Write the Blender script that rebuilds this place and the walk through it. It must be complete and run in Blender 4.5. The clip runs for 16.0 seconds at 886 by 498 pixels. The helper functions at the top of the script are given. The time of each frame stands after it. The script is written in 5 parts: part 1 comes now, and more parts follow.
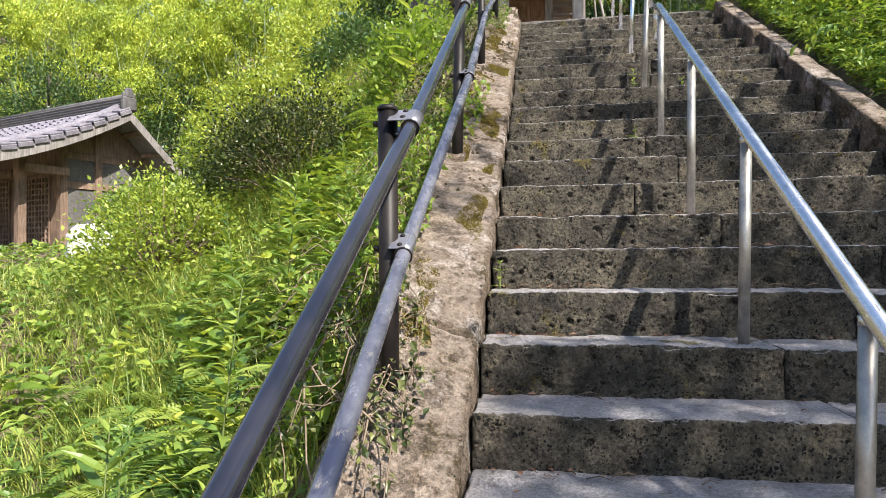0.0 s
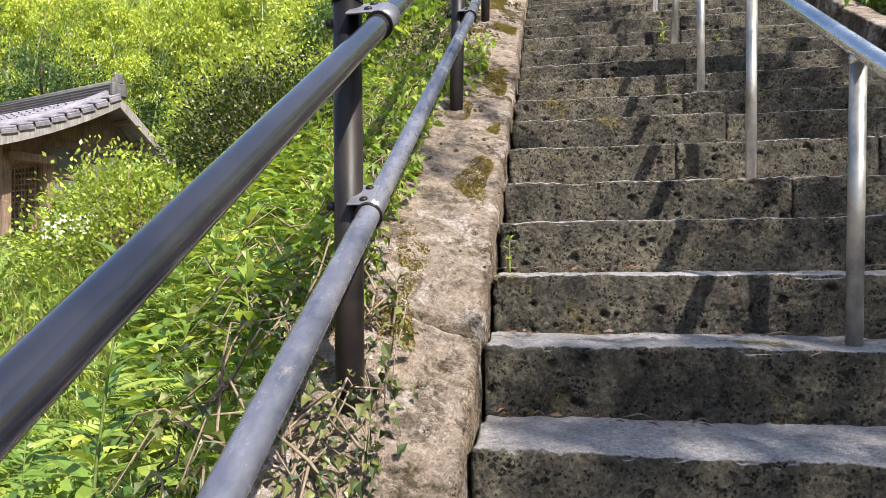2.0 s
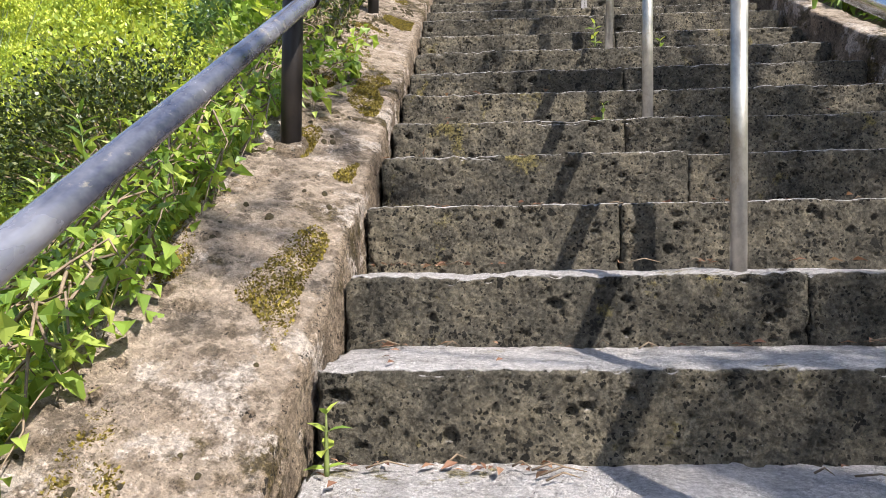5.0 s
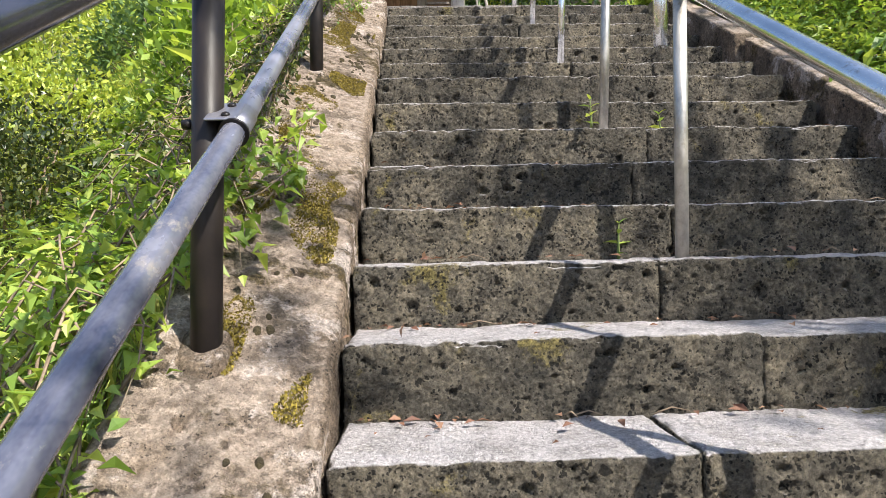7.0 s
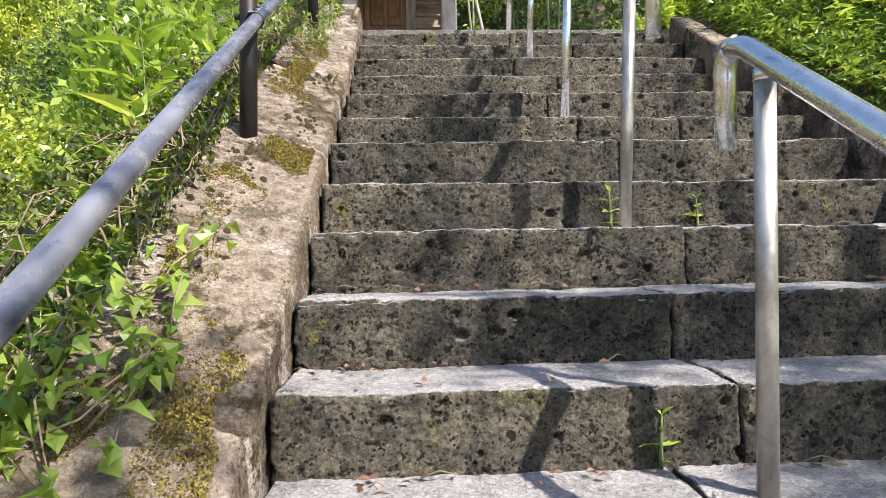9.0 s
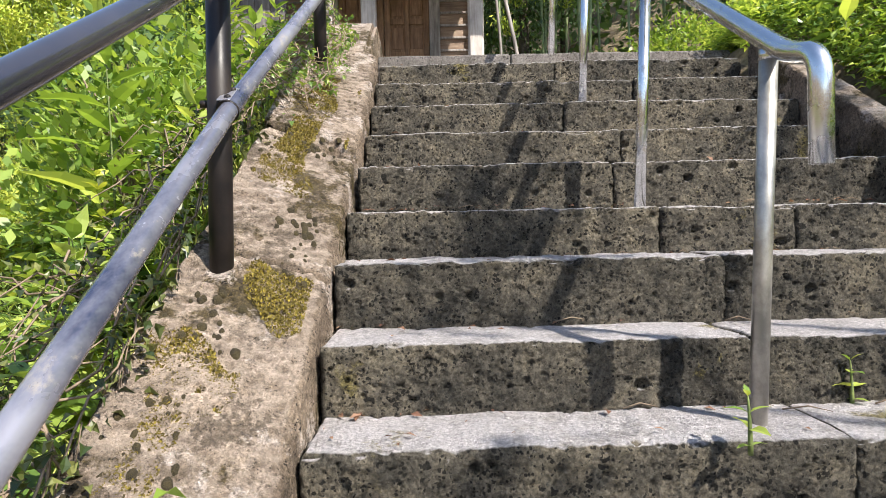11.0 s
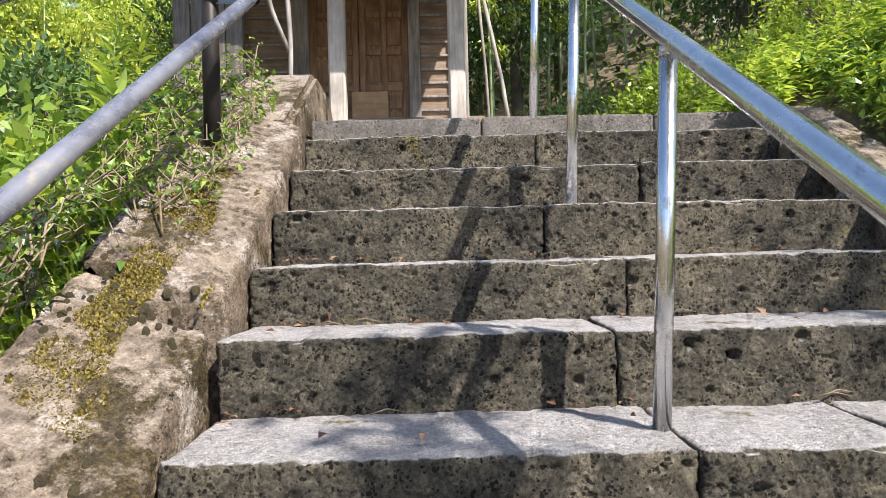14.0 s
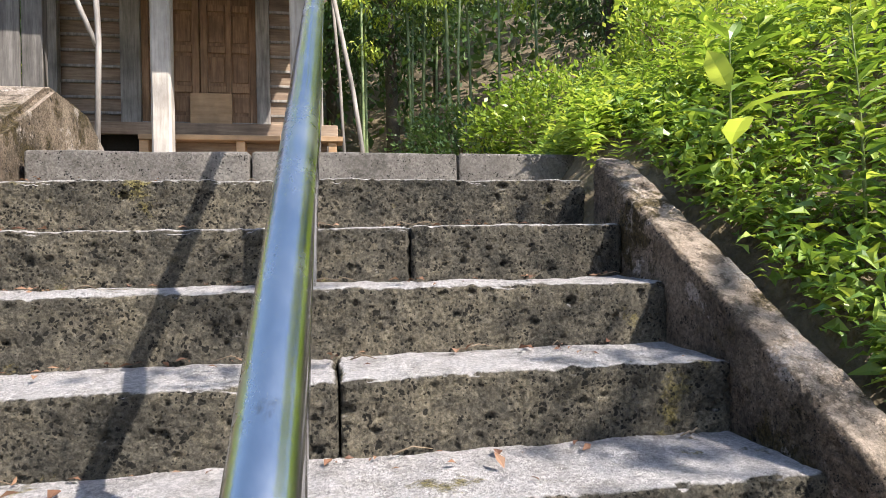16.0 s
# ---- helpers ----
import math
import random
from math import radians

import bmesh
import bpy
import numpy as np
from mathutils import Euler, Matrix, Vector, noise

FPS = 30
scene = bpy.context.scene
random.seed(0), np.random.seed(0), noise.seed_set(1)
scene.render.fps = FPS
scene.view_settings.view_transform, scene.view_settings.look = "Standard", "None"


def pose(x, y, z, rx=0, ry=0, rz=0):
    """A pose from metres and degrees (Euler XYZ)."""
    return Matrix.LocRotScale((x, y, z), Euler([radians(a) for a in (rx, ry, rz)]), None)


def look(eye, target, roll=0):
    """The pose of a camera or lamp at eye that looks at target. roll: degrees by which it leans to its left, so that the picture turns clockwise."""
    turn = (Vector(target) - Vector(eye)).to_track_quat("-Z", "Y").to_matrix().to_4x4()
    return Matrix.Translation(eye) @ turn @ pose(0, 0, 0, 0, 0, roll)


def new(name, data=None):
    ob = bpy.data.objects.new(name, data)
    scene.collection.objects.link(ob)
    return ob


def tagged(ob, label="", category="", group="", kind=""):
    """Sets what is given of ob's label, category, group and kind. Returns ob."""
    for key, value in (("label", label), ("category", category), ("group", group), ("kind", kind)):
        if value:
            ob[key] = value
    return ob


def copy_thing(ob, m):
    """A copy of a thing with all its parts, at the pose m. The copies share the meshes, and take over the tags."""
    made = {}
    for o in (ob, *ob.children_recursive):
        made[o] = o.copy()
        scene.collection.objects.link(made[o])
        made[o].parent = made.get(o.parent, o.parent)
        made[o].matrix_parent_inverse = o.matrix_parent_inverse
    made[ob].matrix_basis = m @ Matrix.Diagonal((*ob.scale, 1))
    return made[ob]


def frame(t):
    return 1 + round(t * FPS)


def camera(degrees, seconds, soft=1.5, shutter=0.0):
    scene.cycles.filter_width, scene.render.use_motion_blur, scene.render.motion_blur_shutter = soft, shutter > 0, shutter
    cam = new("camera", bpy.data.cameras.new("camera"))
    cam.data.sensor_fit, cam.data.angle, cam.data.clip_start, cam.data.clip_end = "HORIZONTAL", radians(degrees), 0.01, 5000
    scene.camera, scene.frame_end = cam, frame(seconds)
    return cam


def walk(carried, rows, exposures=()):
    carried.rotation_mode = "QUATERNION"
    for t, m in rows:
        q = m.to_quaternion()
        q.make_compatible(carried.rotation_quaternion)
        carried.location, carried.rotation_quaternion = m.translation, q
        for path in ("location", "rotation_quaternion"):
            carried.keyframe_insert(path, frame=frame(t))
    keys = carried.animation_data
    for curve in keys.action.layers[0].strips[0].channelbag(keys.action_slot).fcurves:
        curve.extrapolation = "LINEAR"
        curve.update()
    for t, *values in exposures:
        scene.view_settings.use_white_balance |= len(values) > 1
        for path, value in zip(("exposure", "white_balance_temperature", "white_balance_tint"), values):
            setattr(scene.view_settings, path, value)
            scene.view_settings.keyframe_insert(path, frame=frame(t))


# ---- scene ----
cam = camera(68.9, 16.0, 0.5)
PATH = [
    (0, (0.262, -1.871, 0.71), (-0.049, 0.104, 0.745), -0.5),
    (0.5, (0.233, -1.778, 0.613), (-0.072, 0.198, 0.644), -0.3),
    (1, (0.142, -1.508, 0.547), (-0.167, 0.468, 0.567), -0.2),
    (1.5, (0.114, -1.328, 0.59), (-0.2, 0.647, 0.607), -0.3),
    (2, (0.192, -1.163, 0.636), (-0.131, 0.811, 0.656), -0.5),
    (2.5, (0.238, -1.08, 0.638), (-0.093, 0.892, 0.659), -0.4),
    (3, (0.245, -1.019, 0.652), (-0.087, 0.953, 0.673), -0.5),
    (3.5, (0.254, -0.867, 0.652), (-0.059, 1.108, 0.67), -0.6),
    (4, (0.207, -0.508, 0.711), (-0.055, 1.475, 0.721), -0.6),
    (4.5, (0.224, -0.267, 0.832), (0.04, 1.724, 0.841), -0.5),
    (5, (0.349, -0.03, 0.996), (0.237, 1.967, 1.009), -0.8),
    (5.2, (0.351, 0.034, 1.104), (0.265, 2.032, 1.122), -1.0),
    (7.3, (0.174, 0.786, 1.625), (0.272, 2.783, 1.627), -1.1),
    (7.5, (0.168, 0.895, 1.675), (0.271, 2.892, 1.683), -1.0),
    (8, (0.248, 1.072, 1.772), (0.354, 3.069, 1.783), -0.8),
    (8.5, (0.356, 1.283, 1.895), (0.462, 3.28, 1.907), -0.8),
    (8.7, (0.335, 1.328, 1.948), (0.441, 3.325, 1.96), -0.9),
    (10.8, (0.34, 1.997, 2.515), (0.368, 3.996, 2.446), -1.8),
    (11, (0.317, 2.089, 2.569), (0.346, 4.089, 2.523), -1.3),
    (11.5, (0.334, 2.239, 2.618), (0.368, 4.239, 2.578), -1.2),
    (12, (0.368, 2.429, 2.777), (0.41, 4.428, 2.765), -1.0),
    (12.5, (0.315, 2.575, 2.801), (0.342, 4.575, 2.784), -1.2),
    (13, (0.279, 2.75, 2.905), (0.301, 4.75, 2.902), -1.0),
    (13.5, (0.366, 2.864, 2.923), (0.389, 4.864, 2.917), -1.1),
    (14, (0.581, 3.059, 3.081), (0.62, 5.059, 3.081), -1.4),
    (14.2, (0.635, 3.104, 3.13), (0.697, 5.103, 3.151), -0.7),
    (14.5, (0.704, 3.145, 3.209), (0.789, 5.144, 3.206), -1.4),
    (15, (0.843, 3.337, 3.286), (1.012, 5.329, 3.279), -1.3),
    (15.5, (0.929, 3.437, 3.364), (1.202, 5.418, 3.353), -1.1),
    (16, (1.168, 3.548, 3.356), (1.533, 5.515, 3.342), -0.9),
]
walk(cam, [(t, look(eye, target, roll)) for t, eye, target, roll in PATH], [(0, 0.85), (2, 0.93), (4, 1.0), (8, 1.13), (11.5, 1.0), (13.5, 1.02), (14.5, 0.98), (16, 1.1)])

# ---- world and sun ----
SUN_TO = Vector((1.0, -1.0, 1.55)).normalized()
world = bpy.data.worlds.new("world")
scene.world = world
world.use_nodes = True
sky = world.node_tree.nodes.new("ShaderNodeTexSky")
sky.sky_type, sky.sun_disc = "NISHITA", False
sky.sun_elevation, sky.sun_rotation = math.asin(SUN_TO.z), math.atan2(SUN_TO.x, SUN_TO.y)
world.node_tree.links.new(sky.outputs[0], world.node_tree.nodes["Background"].inputs[0])
world.node_tree.nodes["Background"].inputs[1].default_value = 0.14
sun = new("sun", bpy.data.lights.new("sun", "SUN"))
sun.data.energy, sun.data.angle, sun.data.color = 5.0, radians(0.53), (1.0, 0.94, 0.85)
sun.matrix_world = look(SUN_TO * 40, (0, 0, 0))

# ---- materials ----


def material(name):
    m = bpy.data.materials.new(name)
    m.use_nodes = True
    return m, m.node_tree.nodes, m.node_tree.links, m.node_tree.nodes["Principled BSDF"]


def ramp(nodes, links, source, stops):
    r = nodes.new("ShaderNodeValToRGB")
    els = r.color_ramp.elements
    while len(els) < len(stops):
        els.new(0.5)
    for e, (p, c) in zip(els, stops):
        e.position, e.color = p, (*c, 1) if len(c) == 3 else (c[0], c[0], c[0], 1)
    links.new(source, r.inputs[0])
    return r.outputs[0]


def blend(nodes, links, factor, a, b, mode="MIX"):
    n = nodes.new("ShaderNodeMix")
    n.data_type, n.blend_type = "RGBA", mode
    for value, k in ((factor, 0), (a, 6), (b, 7)):
        if isinstance(value, (int, float)):
            n.inputs[k].default_value = value
        elif isinstance(value, tuple):
            n.inputs[k].default_value = (*value, 1)
        else:
            links.new(value, n.inputs[k])
    return n.outputs[2]


def coords(nodes, links, stretch=(1, 1, 1), shift=True):
    """Object coordinates, shifted by each object's own random number."""
    tc = nodes.new("ShaderNodeTexCoord")
    mp = nodes.new("ShaderNodeMapping")
    mp.inputs["Scale"].default_value = stretch
    links.new(tc.outputs["Object"], mp.inputs[0])
    if shift:
        info = nodes.new("ShaderNodeObjectInfo")
        mul = nodes.new("ShaderNodeMath")
        mul.operation = "MULTIPLY"
        mul.inputs[1].default_value = 37.0
        links.new(info.outputs["Random"], mul.inputs[0])
        links.new(mul.outputs[0], mp.inputs["Location"])
    return mp.outputs[0]


def noise_tex(nodes, links, co, scale, detail=5.0, rough=0.6):
    n = nodes.new("ShaderNodeTexNoise")
    n.inputs["Scale"].default_value, n.inputs["Detail"].default_value, n.inputs["Roughness"].default_value = scale, detail, rough
    links.new(co, n.inputs["Vector"])
    return n.outputs["Fac"]


def bump(nodes, links, bsdf, height, strength, distance, before=None):
    b = nodes.new("ShaderNodeBump")
    b.inputs["Strength"].default_value, b.inputs["Distance"].default_value = strength, distance
    links.new(height, b.inputs["Height"])
    if before:
        links.new(before, b.inputs["Normal"])
    links.new(b.outputs[0], bsdf.inputs["Normal"])
    return b.outputs[0]


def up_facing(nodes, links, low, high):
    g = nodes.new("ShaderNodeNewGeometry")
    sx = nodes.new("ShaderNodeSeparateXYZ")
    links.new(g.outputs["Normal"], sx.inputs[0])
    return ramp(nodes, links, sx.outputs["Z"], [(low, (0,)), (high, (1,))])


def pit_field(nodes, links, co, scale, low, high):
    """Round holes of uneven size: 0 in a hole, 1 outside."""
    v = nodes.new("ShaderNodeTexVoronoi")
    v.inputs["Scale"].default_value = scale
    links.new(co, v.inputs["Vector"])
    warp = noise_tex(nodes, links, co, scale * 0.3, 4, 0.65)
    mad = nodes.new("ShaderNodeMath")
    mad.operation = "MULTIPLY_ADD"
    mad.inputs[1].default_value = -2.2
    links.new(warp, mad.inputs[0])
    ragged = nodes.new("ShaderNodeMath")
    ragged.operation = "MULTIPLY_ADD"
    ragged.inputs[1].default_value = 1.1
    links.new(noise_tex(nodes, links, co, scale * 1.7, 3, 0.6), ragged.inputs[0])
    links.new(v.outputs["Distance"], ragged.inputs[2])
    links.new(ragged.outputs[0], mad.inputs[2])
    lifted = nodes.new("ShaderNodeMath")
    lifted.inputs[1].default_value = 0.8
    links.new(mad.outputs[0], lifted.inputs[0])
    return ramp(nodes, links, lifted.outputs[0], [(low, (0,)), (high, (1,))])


def stone_material(name, dark, mid, light, worn, moss, pit_scale, moss_at=0.62, lichen=0.56, speck=1.0, cut=0.0, crusts=False):
    m, nodes, links, bsdf = material(name)
    co = coords(nodes, links)
    big = noise_tex(nodes, links, co, 2.6, 7, 0.7)
    fine = noise_tex(nodes, links, co, 85, 7, 0.75)
    blotch = noise_tex(nodes, links, co, 13, 7, 0.75)
    both = nodes.new("ShaderNodeMath")
    both.operation = "MULTIPLY_ADD"
    both.inputs[1].default_value = 0.45
    links.new(blotch, both.inputs[0])
    half = nodes.new("ShaderNodeMath")
    half.operation = "MULTIPLY"
    half.inputs[1].default_value = 0.55
    links.new(big, half.inputs[0])
    links.new(half.outputs[0], both.inputs[2])
    col = ramp(nodes, links, both.outputs[0], [(0.38, dark), (0.5, mid), (0.62, light)])
    grain = ramp(nodes, links, fine, [(0.38, (0.3,)), (0.49, (0.92,)), (0.59, (1.75,))])
    col = blend(nodes, links, speck, col, grain, "MULTIPLY")
    # worn upper faces, with sky brightness put in as paler colour, and lichen crusts
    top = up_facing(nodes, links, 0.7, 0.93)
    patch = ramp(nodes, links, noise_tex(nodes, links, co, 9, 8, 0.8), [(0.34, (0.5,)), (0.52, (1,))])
    skylit_worn_mask = blend(nodes, links, 1.0, top, patch, "MULTIPLY")
    col = blend(nodes, links, skylit_worn_mask, col, blend(nodes, links, 0.5 * speck, worn, grain, "MULTIPLY"))
    crust = ramp(nodes, links, noise_tex(nodes, links, co, 24, 7, 0.8), [(lichen, (0,)), (lichen + 0.08, (0.75,))])
    col = blend(nodes, links, crust, col, worn)
    mossy = ramp(nodes, links, noise_tex(nodes, links, co, 3.1, 8, 0.75), [(moss_at, (0,)), (moss_at + 0.06, (0.9,))])
    col = blend(nodes, links, mossy, col, blend(nodes, links, 1.0, moss, grain, "MULTIPLY"))
    if crusts:
        stain = ramp(nodes, links, noise_tex(nodes, links, co, 6.5, 9, 0.78), [(0.53, (0,)), (0.57, (0.7,))])
        col = blend(nodes, links, stain, col, blend(nodes, links, 0.7, (0.11, 0.085, 0.062), grain, "MULTIPLY"))
        pale = ramp(nodes, links, noise_tex(nodes, links, co, 4.2, 8, 0.75), [(0.55, (0,)), (0.6, (0.8,))])
        col = blend(nodes, links, pale, col, blend(nodes, links, 0.5, (0.66, 0.57, 0.51), grain, "MULTIPLY"))
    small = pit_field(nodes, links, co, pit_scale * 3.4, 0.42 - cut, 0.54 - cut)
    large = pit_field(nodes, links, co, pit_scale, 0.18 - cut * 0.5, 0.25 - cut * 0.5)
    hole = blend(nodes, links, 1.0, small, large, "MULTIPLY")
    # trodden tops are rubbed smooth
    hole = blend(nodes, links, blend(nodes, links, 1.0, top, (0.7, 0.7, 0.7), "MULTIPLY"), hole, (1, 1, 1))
    # near-black paints the shade inside these holes, which have only bump depth
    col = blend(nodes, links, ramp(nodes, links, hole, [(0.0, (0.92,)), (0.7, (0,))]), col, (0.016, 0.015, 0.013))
    links.new(col, bsdf.inputs["Base Color"])
    bsdf.inputs["Roughness"].default_value = 0.92
    bsdf.inputs["Specular IOR Level"].default_value = 0.25
    first = bump(nodes, links, bsdf, fine, 1.0, 0.05)
    second = bump(nodes, links, bsdf, hole, 1.0, 0.03, first)
    bump(nodes, links, bsdf, noise_tex(nodes, links, co, 12, 5, 0.6), 0.8, 0.03, second)
    return m


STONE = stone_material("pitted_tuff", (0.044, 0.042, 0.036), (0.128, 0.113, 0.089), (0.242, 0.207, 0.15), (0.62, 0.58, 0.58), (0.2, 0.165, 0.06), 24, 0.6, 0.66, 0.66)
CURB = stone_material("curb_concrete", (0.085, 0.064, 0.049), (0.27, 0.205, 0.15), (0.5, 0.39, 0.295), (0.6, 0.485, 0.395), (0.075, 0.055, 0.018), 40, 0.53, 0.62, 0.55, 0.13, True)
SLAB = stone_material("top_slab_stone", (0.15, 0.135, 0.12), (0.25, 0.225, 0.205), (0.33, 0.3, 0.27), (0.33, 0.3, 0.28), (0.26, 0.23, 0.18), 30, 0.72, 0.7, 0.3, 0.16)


def metal_material(name, a, b, metallic, rough_low, rough_high, scale, rust=None):
    m, nodes, links, bsdf = material(name)
    co = coords(nodes, links, (1, 0.4, 0.6))
    n = noise_tex(nodes, links, co, scale, 6, 0.7)
    col = ramp(nodes, links, n, [(0.38, a), (0.62, b)])
    if rust:
        spot = ramp(nodes, links, noise_tex(nodes, links, co, 17, 7, 0.75), [(0.58, (0,)), (0.68, (0.8,))])
        col = blend(nodes, links, spot, col, rust)
    links.new(col, bsdf.inputs["Base Color"])
    bsdf.inputs["Metallic"].default_value = metallic
    links.new(ramp(nodes, links, n, [(0.3, (rough_low,)), (0.7, (rough_high,))]), bsdf.inputs["Roughness"])
    bump(nodes, links, bsdf, noise_tex(nodes, links, co, 90, 3, 0.6), 0.15, 0.002)
    return m


STEEL_DULL = metal_material("weathered_steel", (0.3, 0.285, 0.26), (0.55, 0.52, 0.47), 0.75, 0.3, 0.55, 11, (0.3, 0.26, 0.2))
STEEL = metal_material("stainless_steel", (0.6, 0.61, 0.62), (0.76, 0.76, 0.76), 1.0, 0.14, 0.34, 9, (0.45, 0.4, 0.34))
PIPE_DARK = metal_material("dark_pipe_paint", (0.012, 0.014, 0.024), (0.05, 0.046, 0.055), 0.25, 0.12, 0.24, 3)
PIPE_DARK.node_tree.nodes["Principled BSDF"].inputs["Coat Weight"].default_value = 1.0
PIPE_DARK.node_tree.nodes["Principled BSDF"].inputs["Coat Roughness"].default_value = 0.12
# bluish base colour holds the sky's reflection on the middle pipe
PIPE_GREY = metal_material("sky_tinted_galvanised_pipe", (0.055, 0.065, 0.11), (0.29, 0.29, 0.34), 0.45, 0.14, 0.36, 5, (0.44, 0.39, 0.33))
PIPE_CLAMP = metal_material("clamp_metal", (0.2, 0.2, 0.24), (0.36, 0.35, 0.38), 0.6, 0.28, 0.45, 9, (0.3, 0.25, 0.2))
POST = metal_material("brown_post_paint", (0.007, 0.006, 0.007), (0.024, 0.018, 0.015), 0.0, 0.36, 0.55, 6)
POST.node_tree.nodes["Principled BSDF"].inputs["Specular IOR Level"].default_value = 0.3


def wood_material(name, a, b, c, grain=(1, 1, 0.08), scale=26):
    m, nodes, links, bsdf = material(name)
    co = coords(nodes, links, grain)
    n = noise_tex(nodes, links, co, scale, 7, 0.7)
    w = noise_tex(nodes, links, coords(nodes, links), 2.5, 5, 0.6)
    col = ramp(nodes, links, n, [(0.32, a), (0.52, b), (0.7, c)])
    col = blend(nodes, links, 1.0, col, ramp(nodes, links, w, [(0.3, (0.6,)), (0.7, (1.15,))]), "MULTIPLY")
    links.new(col, bsdf.inputs["Base Color"])
    bsdf.inputs["Roughness"].default_value = 0.75
    bump(nodes, links, bsdf, n, 0.5, 0.006)
    return m


WOOD_GREY = wood_material("grey_weathered_wood", (0.16, 0.14, 0.13), (0.3, 0.27, 0.25), (0.42, 0.38, 0.35))
WOOD_PALE = wood_material("pale_post_wood", (0.34, 0.29, 0.25), (0.47, 0.42, 0.38), (0.58, 0.53, 0.48))
WOOD_BROWN = wood_material("brown_door_wood", (0.16, 0.085, 0.05), (0.3, 0.175, 0.1), (0.42, 0.26, 0.16))
WOOD_TAN = wood_material("tan_board", (0.4, 0.24, 0.13), (0.5, 0.32, 0.18), (0.56, 0.37, 0.22), (0.15, 1, 1), 14)
WOOD_DARK = wood_material("dark_screen_wood", (0.06, 0.052, 0.048), (0.13, 0.115, 0.105), (0.21, 0.19, 0.175))
WOOD_WALL = wood_material("brown_siding_wood", (0.18, 0.12, 0.085), (0.3, 0.21, 0.15), (0.4, 0.3, 0.22), (0.08, 1, 1))
WOOD_HALL = wood_material("old_hall_timber", (0.16, 0.1, 0.07), (0.27, 0.18, 0.13), (0.38, 0.27, 0.2))


def plain_material(name, a, b, scale, rough, strength=0.3, dist=0.01):
    m, nodes, links, bsdf = material(name)
    co = coords(nodes, links)
    n = noise_tex(nodes, links, co, scale, 7, 0.65)
    f = noise_tex(nodes, links, co, scale * 9, 4, 0.6)
    col = blend(nodes, links, 1.0, ramp(nodes, links, n, [(0.3, a), (0.7, b)]), ramp(nodes, links, f, [(0.3, (0.7,)), (0.7, (1.2,))]), "MULTIPLY")
    links.new(col, bsdf.inputs["Base Color"])
    bsdf.inputs["Roughness"].default_value = rough
    bump(nodes, links, bsdf, f, strength, dist)
    return m


SOIL = plain_material("soil_and_litter", (0.1, 0.075, 0.045), (0.22, 0.17, 0.11), 3, 0.95, 0.9, 0.03)
# plaster colour darkened in place of shade on the hall's gable
PLASTER_SHADED = plain_material("shaded_plaster", (0.1, 0.095, 0.09), (0.19, 0.175, 0.165), 1.6, 0.9)
TILE = plain_material("grey_roof_tile", (0.15, 0.14, 0.165), (0.3, 0.275, 0.31), 2.0, 0.42)
TILE_DARK = plain_material("dark_ridge_tile", (0.07, 0.065, 0.065), (0.16, 0.15, 0.145), 3.0, 0.6)
BARK = plain_material("bark", (0.06, 0.05, 0.04), (0.16, 0.13, 0.1), 5, 0.9, 0.8, 0.03)
# near-black in place of the shade under the veranda and behind lattice
DARK = plain_material("inside_shade", (0.012, 0.01, 0.009), (0.025, 0.02, 0.018), 3, 0.9)
STICK = plain_material("dry_twig", (0.13, 0.09, 0.06), (0.3, 0.23, 0.16), 9, 0.9)
# white carries the sun's glare on the patch before the hall
WHITE = plain_material("sun_glare_white", (0.72, 0.71, 0.68), (0.85, 0.84, 0.8), 2.0, 0.8)


def leaf_material(name, dark, mid, light, gloss=0.42, through_light=0.34):
    """Thin leaves: every island has its own tone, and light shines through."""
    m, nodes, links, bsdf = material(name)
    g = nodes.new("ShaderNodeNewGeometry")
    info = nodes.new("ShaderNodeObjectInfo")
    add = nodes.new("ShaderNodeMath")
    add.operation = "MULTIPLY_ADD"
    add.inputs[1].default_value = 0.25
    links.new(info.outputs["Random"], add.inputs[0])
    scaled = nodes.new("ShaderNodeMath")
    scaled.operation = "MULTIPLY"
    scaled.inputs[1].default_value = 0.75
    links.new(g.outputs["Random Per Island"], scaled.inputs[0])
    links.new(scaled.outputs[0], add.inputs[2])
    col = ramp(nodes, links, add.outputs[0], [(0.05, dark), (0.5, mid), (0.95, light)])
    links.new(col, bsdf.inputs["Base Color"])
    bsdf.inputs["Roughness"].default_value = gloss
    tr = nodes.new("ShaderNodeBsdfTranslucent")
    links.new(blend(nodes, links, 1.0, col, (1.35, 1.25, 0.7), "MULTIPLY"), tr.inputs["Color"])
    mix = nodes.new("ShaderNodeMixShader")
    mix.inputs[0].default_value = through_light
    links.new(bsdf.outputs[0], mix.inputs[1])
    links.new(tr.outputs[0], mix.inputs[2])
    links.new(mix.outputs[0], nodes["Material Output"].inputs["Surface"])
    return m


LEAF_WEED = leaf_material("weed_leaf", (0.07, 0.14, 0.03), (0.19, 0.3, 0.058), (0.4, 0.47, 0.09))
LEAF_GRASS = leaf_material("grass_blade", (0.1, 0.17, 0.04), (0.25, 0.35, 0.075), (0.6, 0.57, 0.17))
LEAF_BAMBOO = leaf_material("bamboo_leaf", (0.15, 0.24, 0.035), (0.4, 0.5, 0.07), (0.7, 0.72, 0.12), 0.45, 0.2)
LEAF_SHRUB = leaf_material("shrub_leaf", (0.1, 0.18, 0.03), (0.24, 0.36, 0.06), (0.46, 0.54, 0.13), 0.4, 0.48)
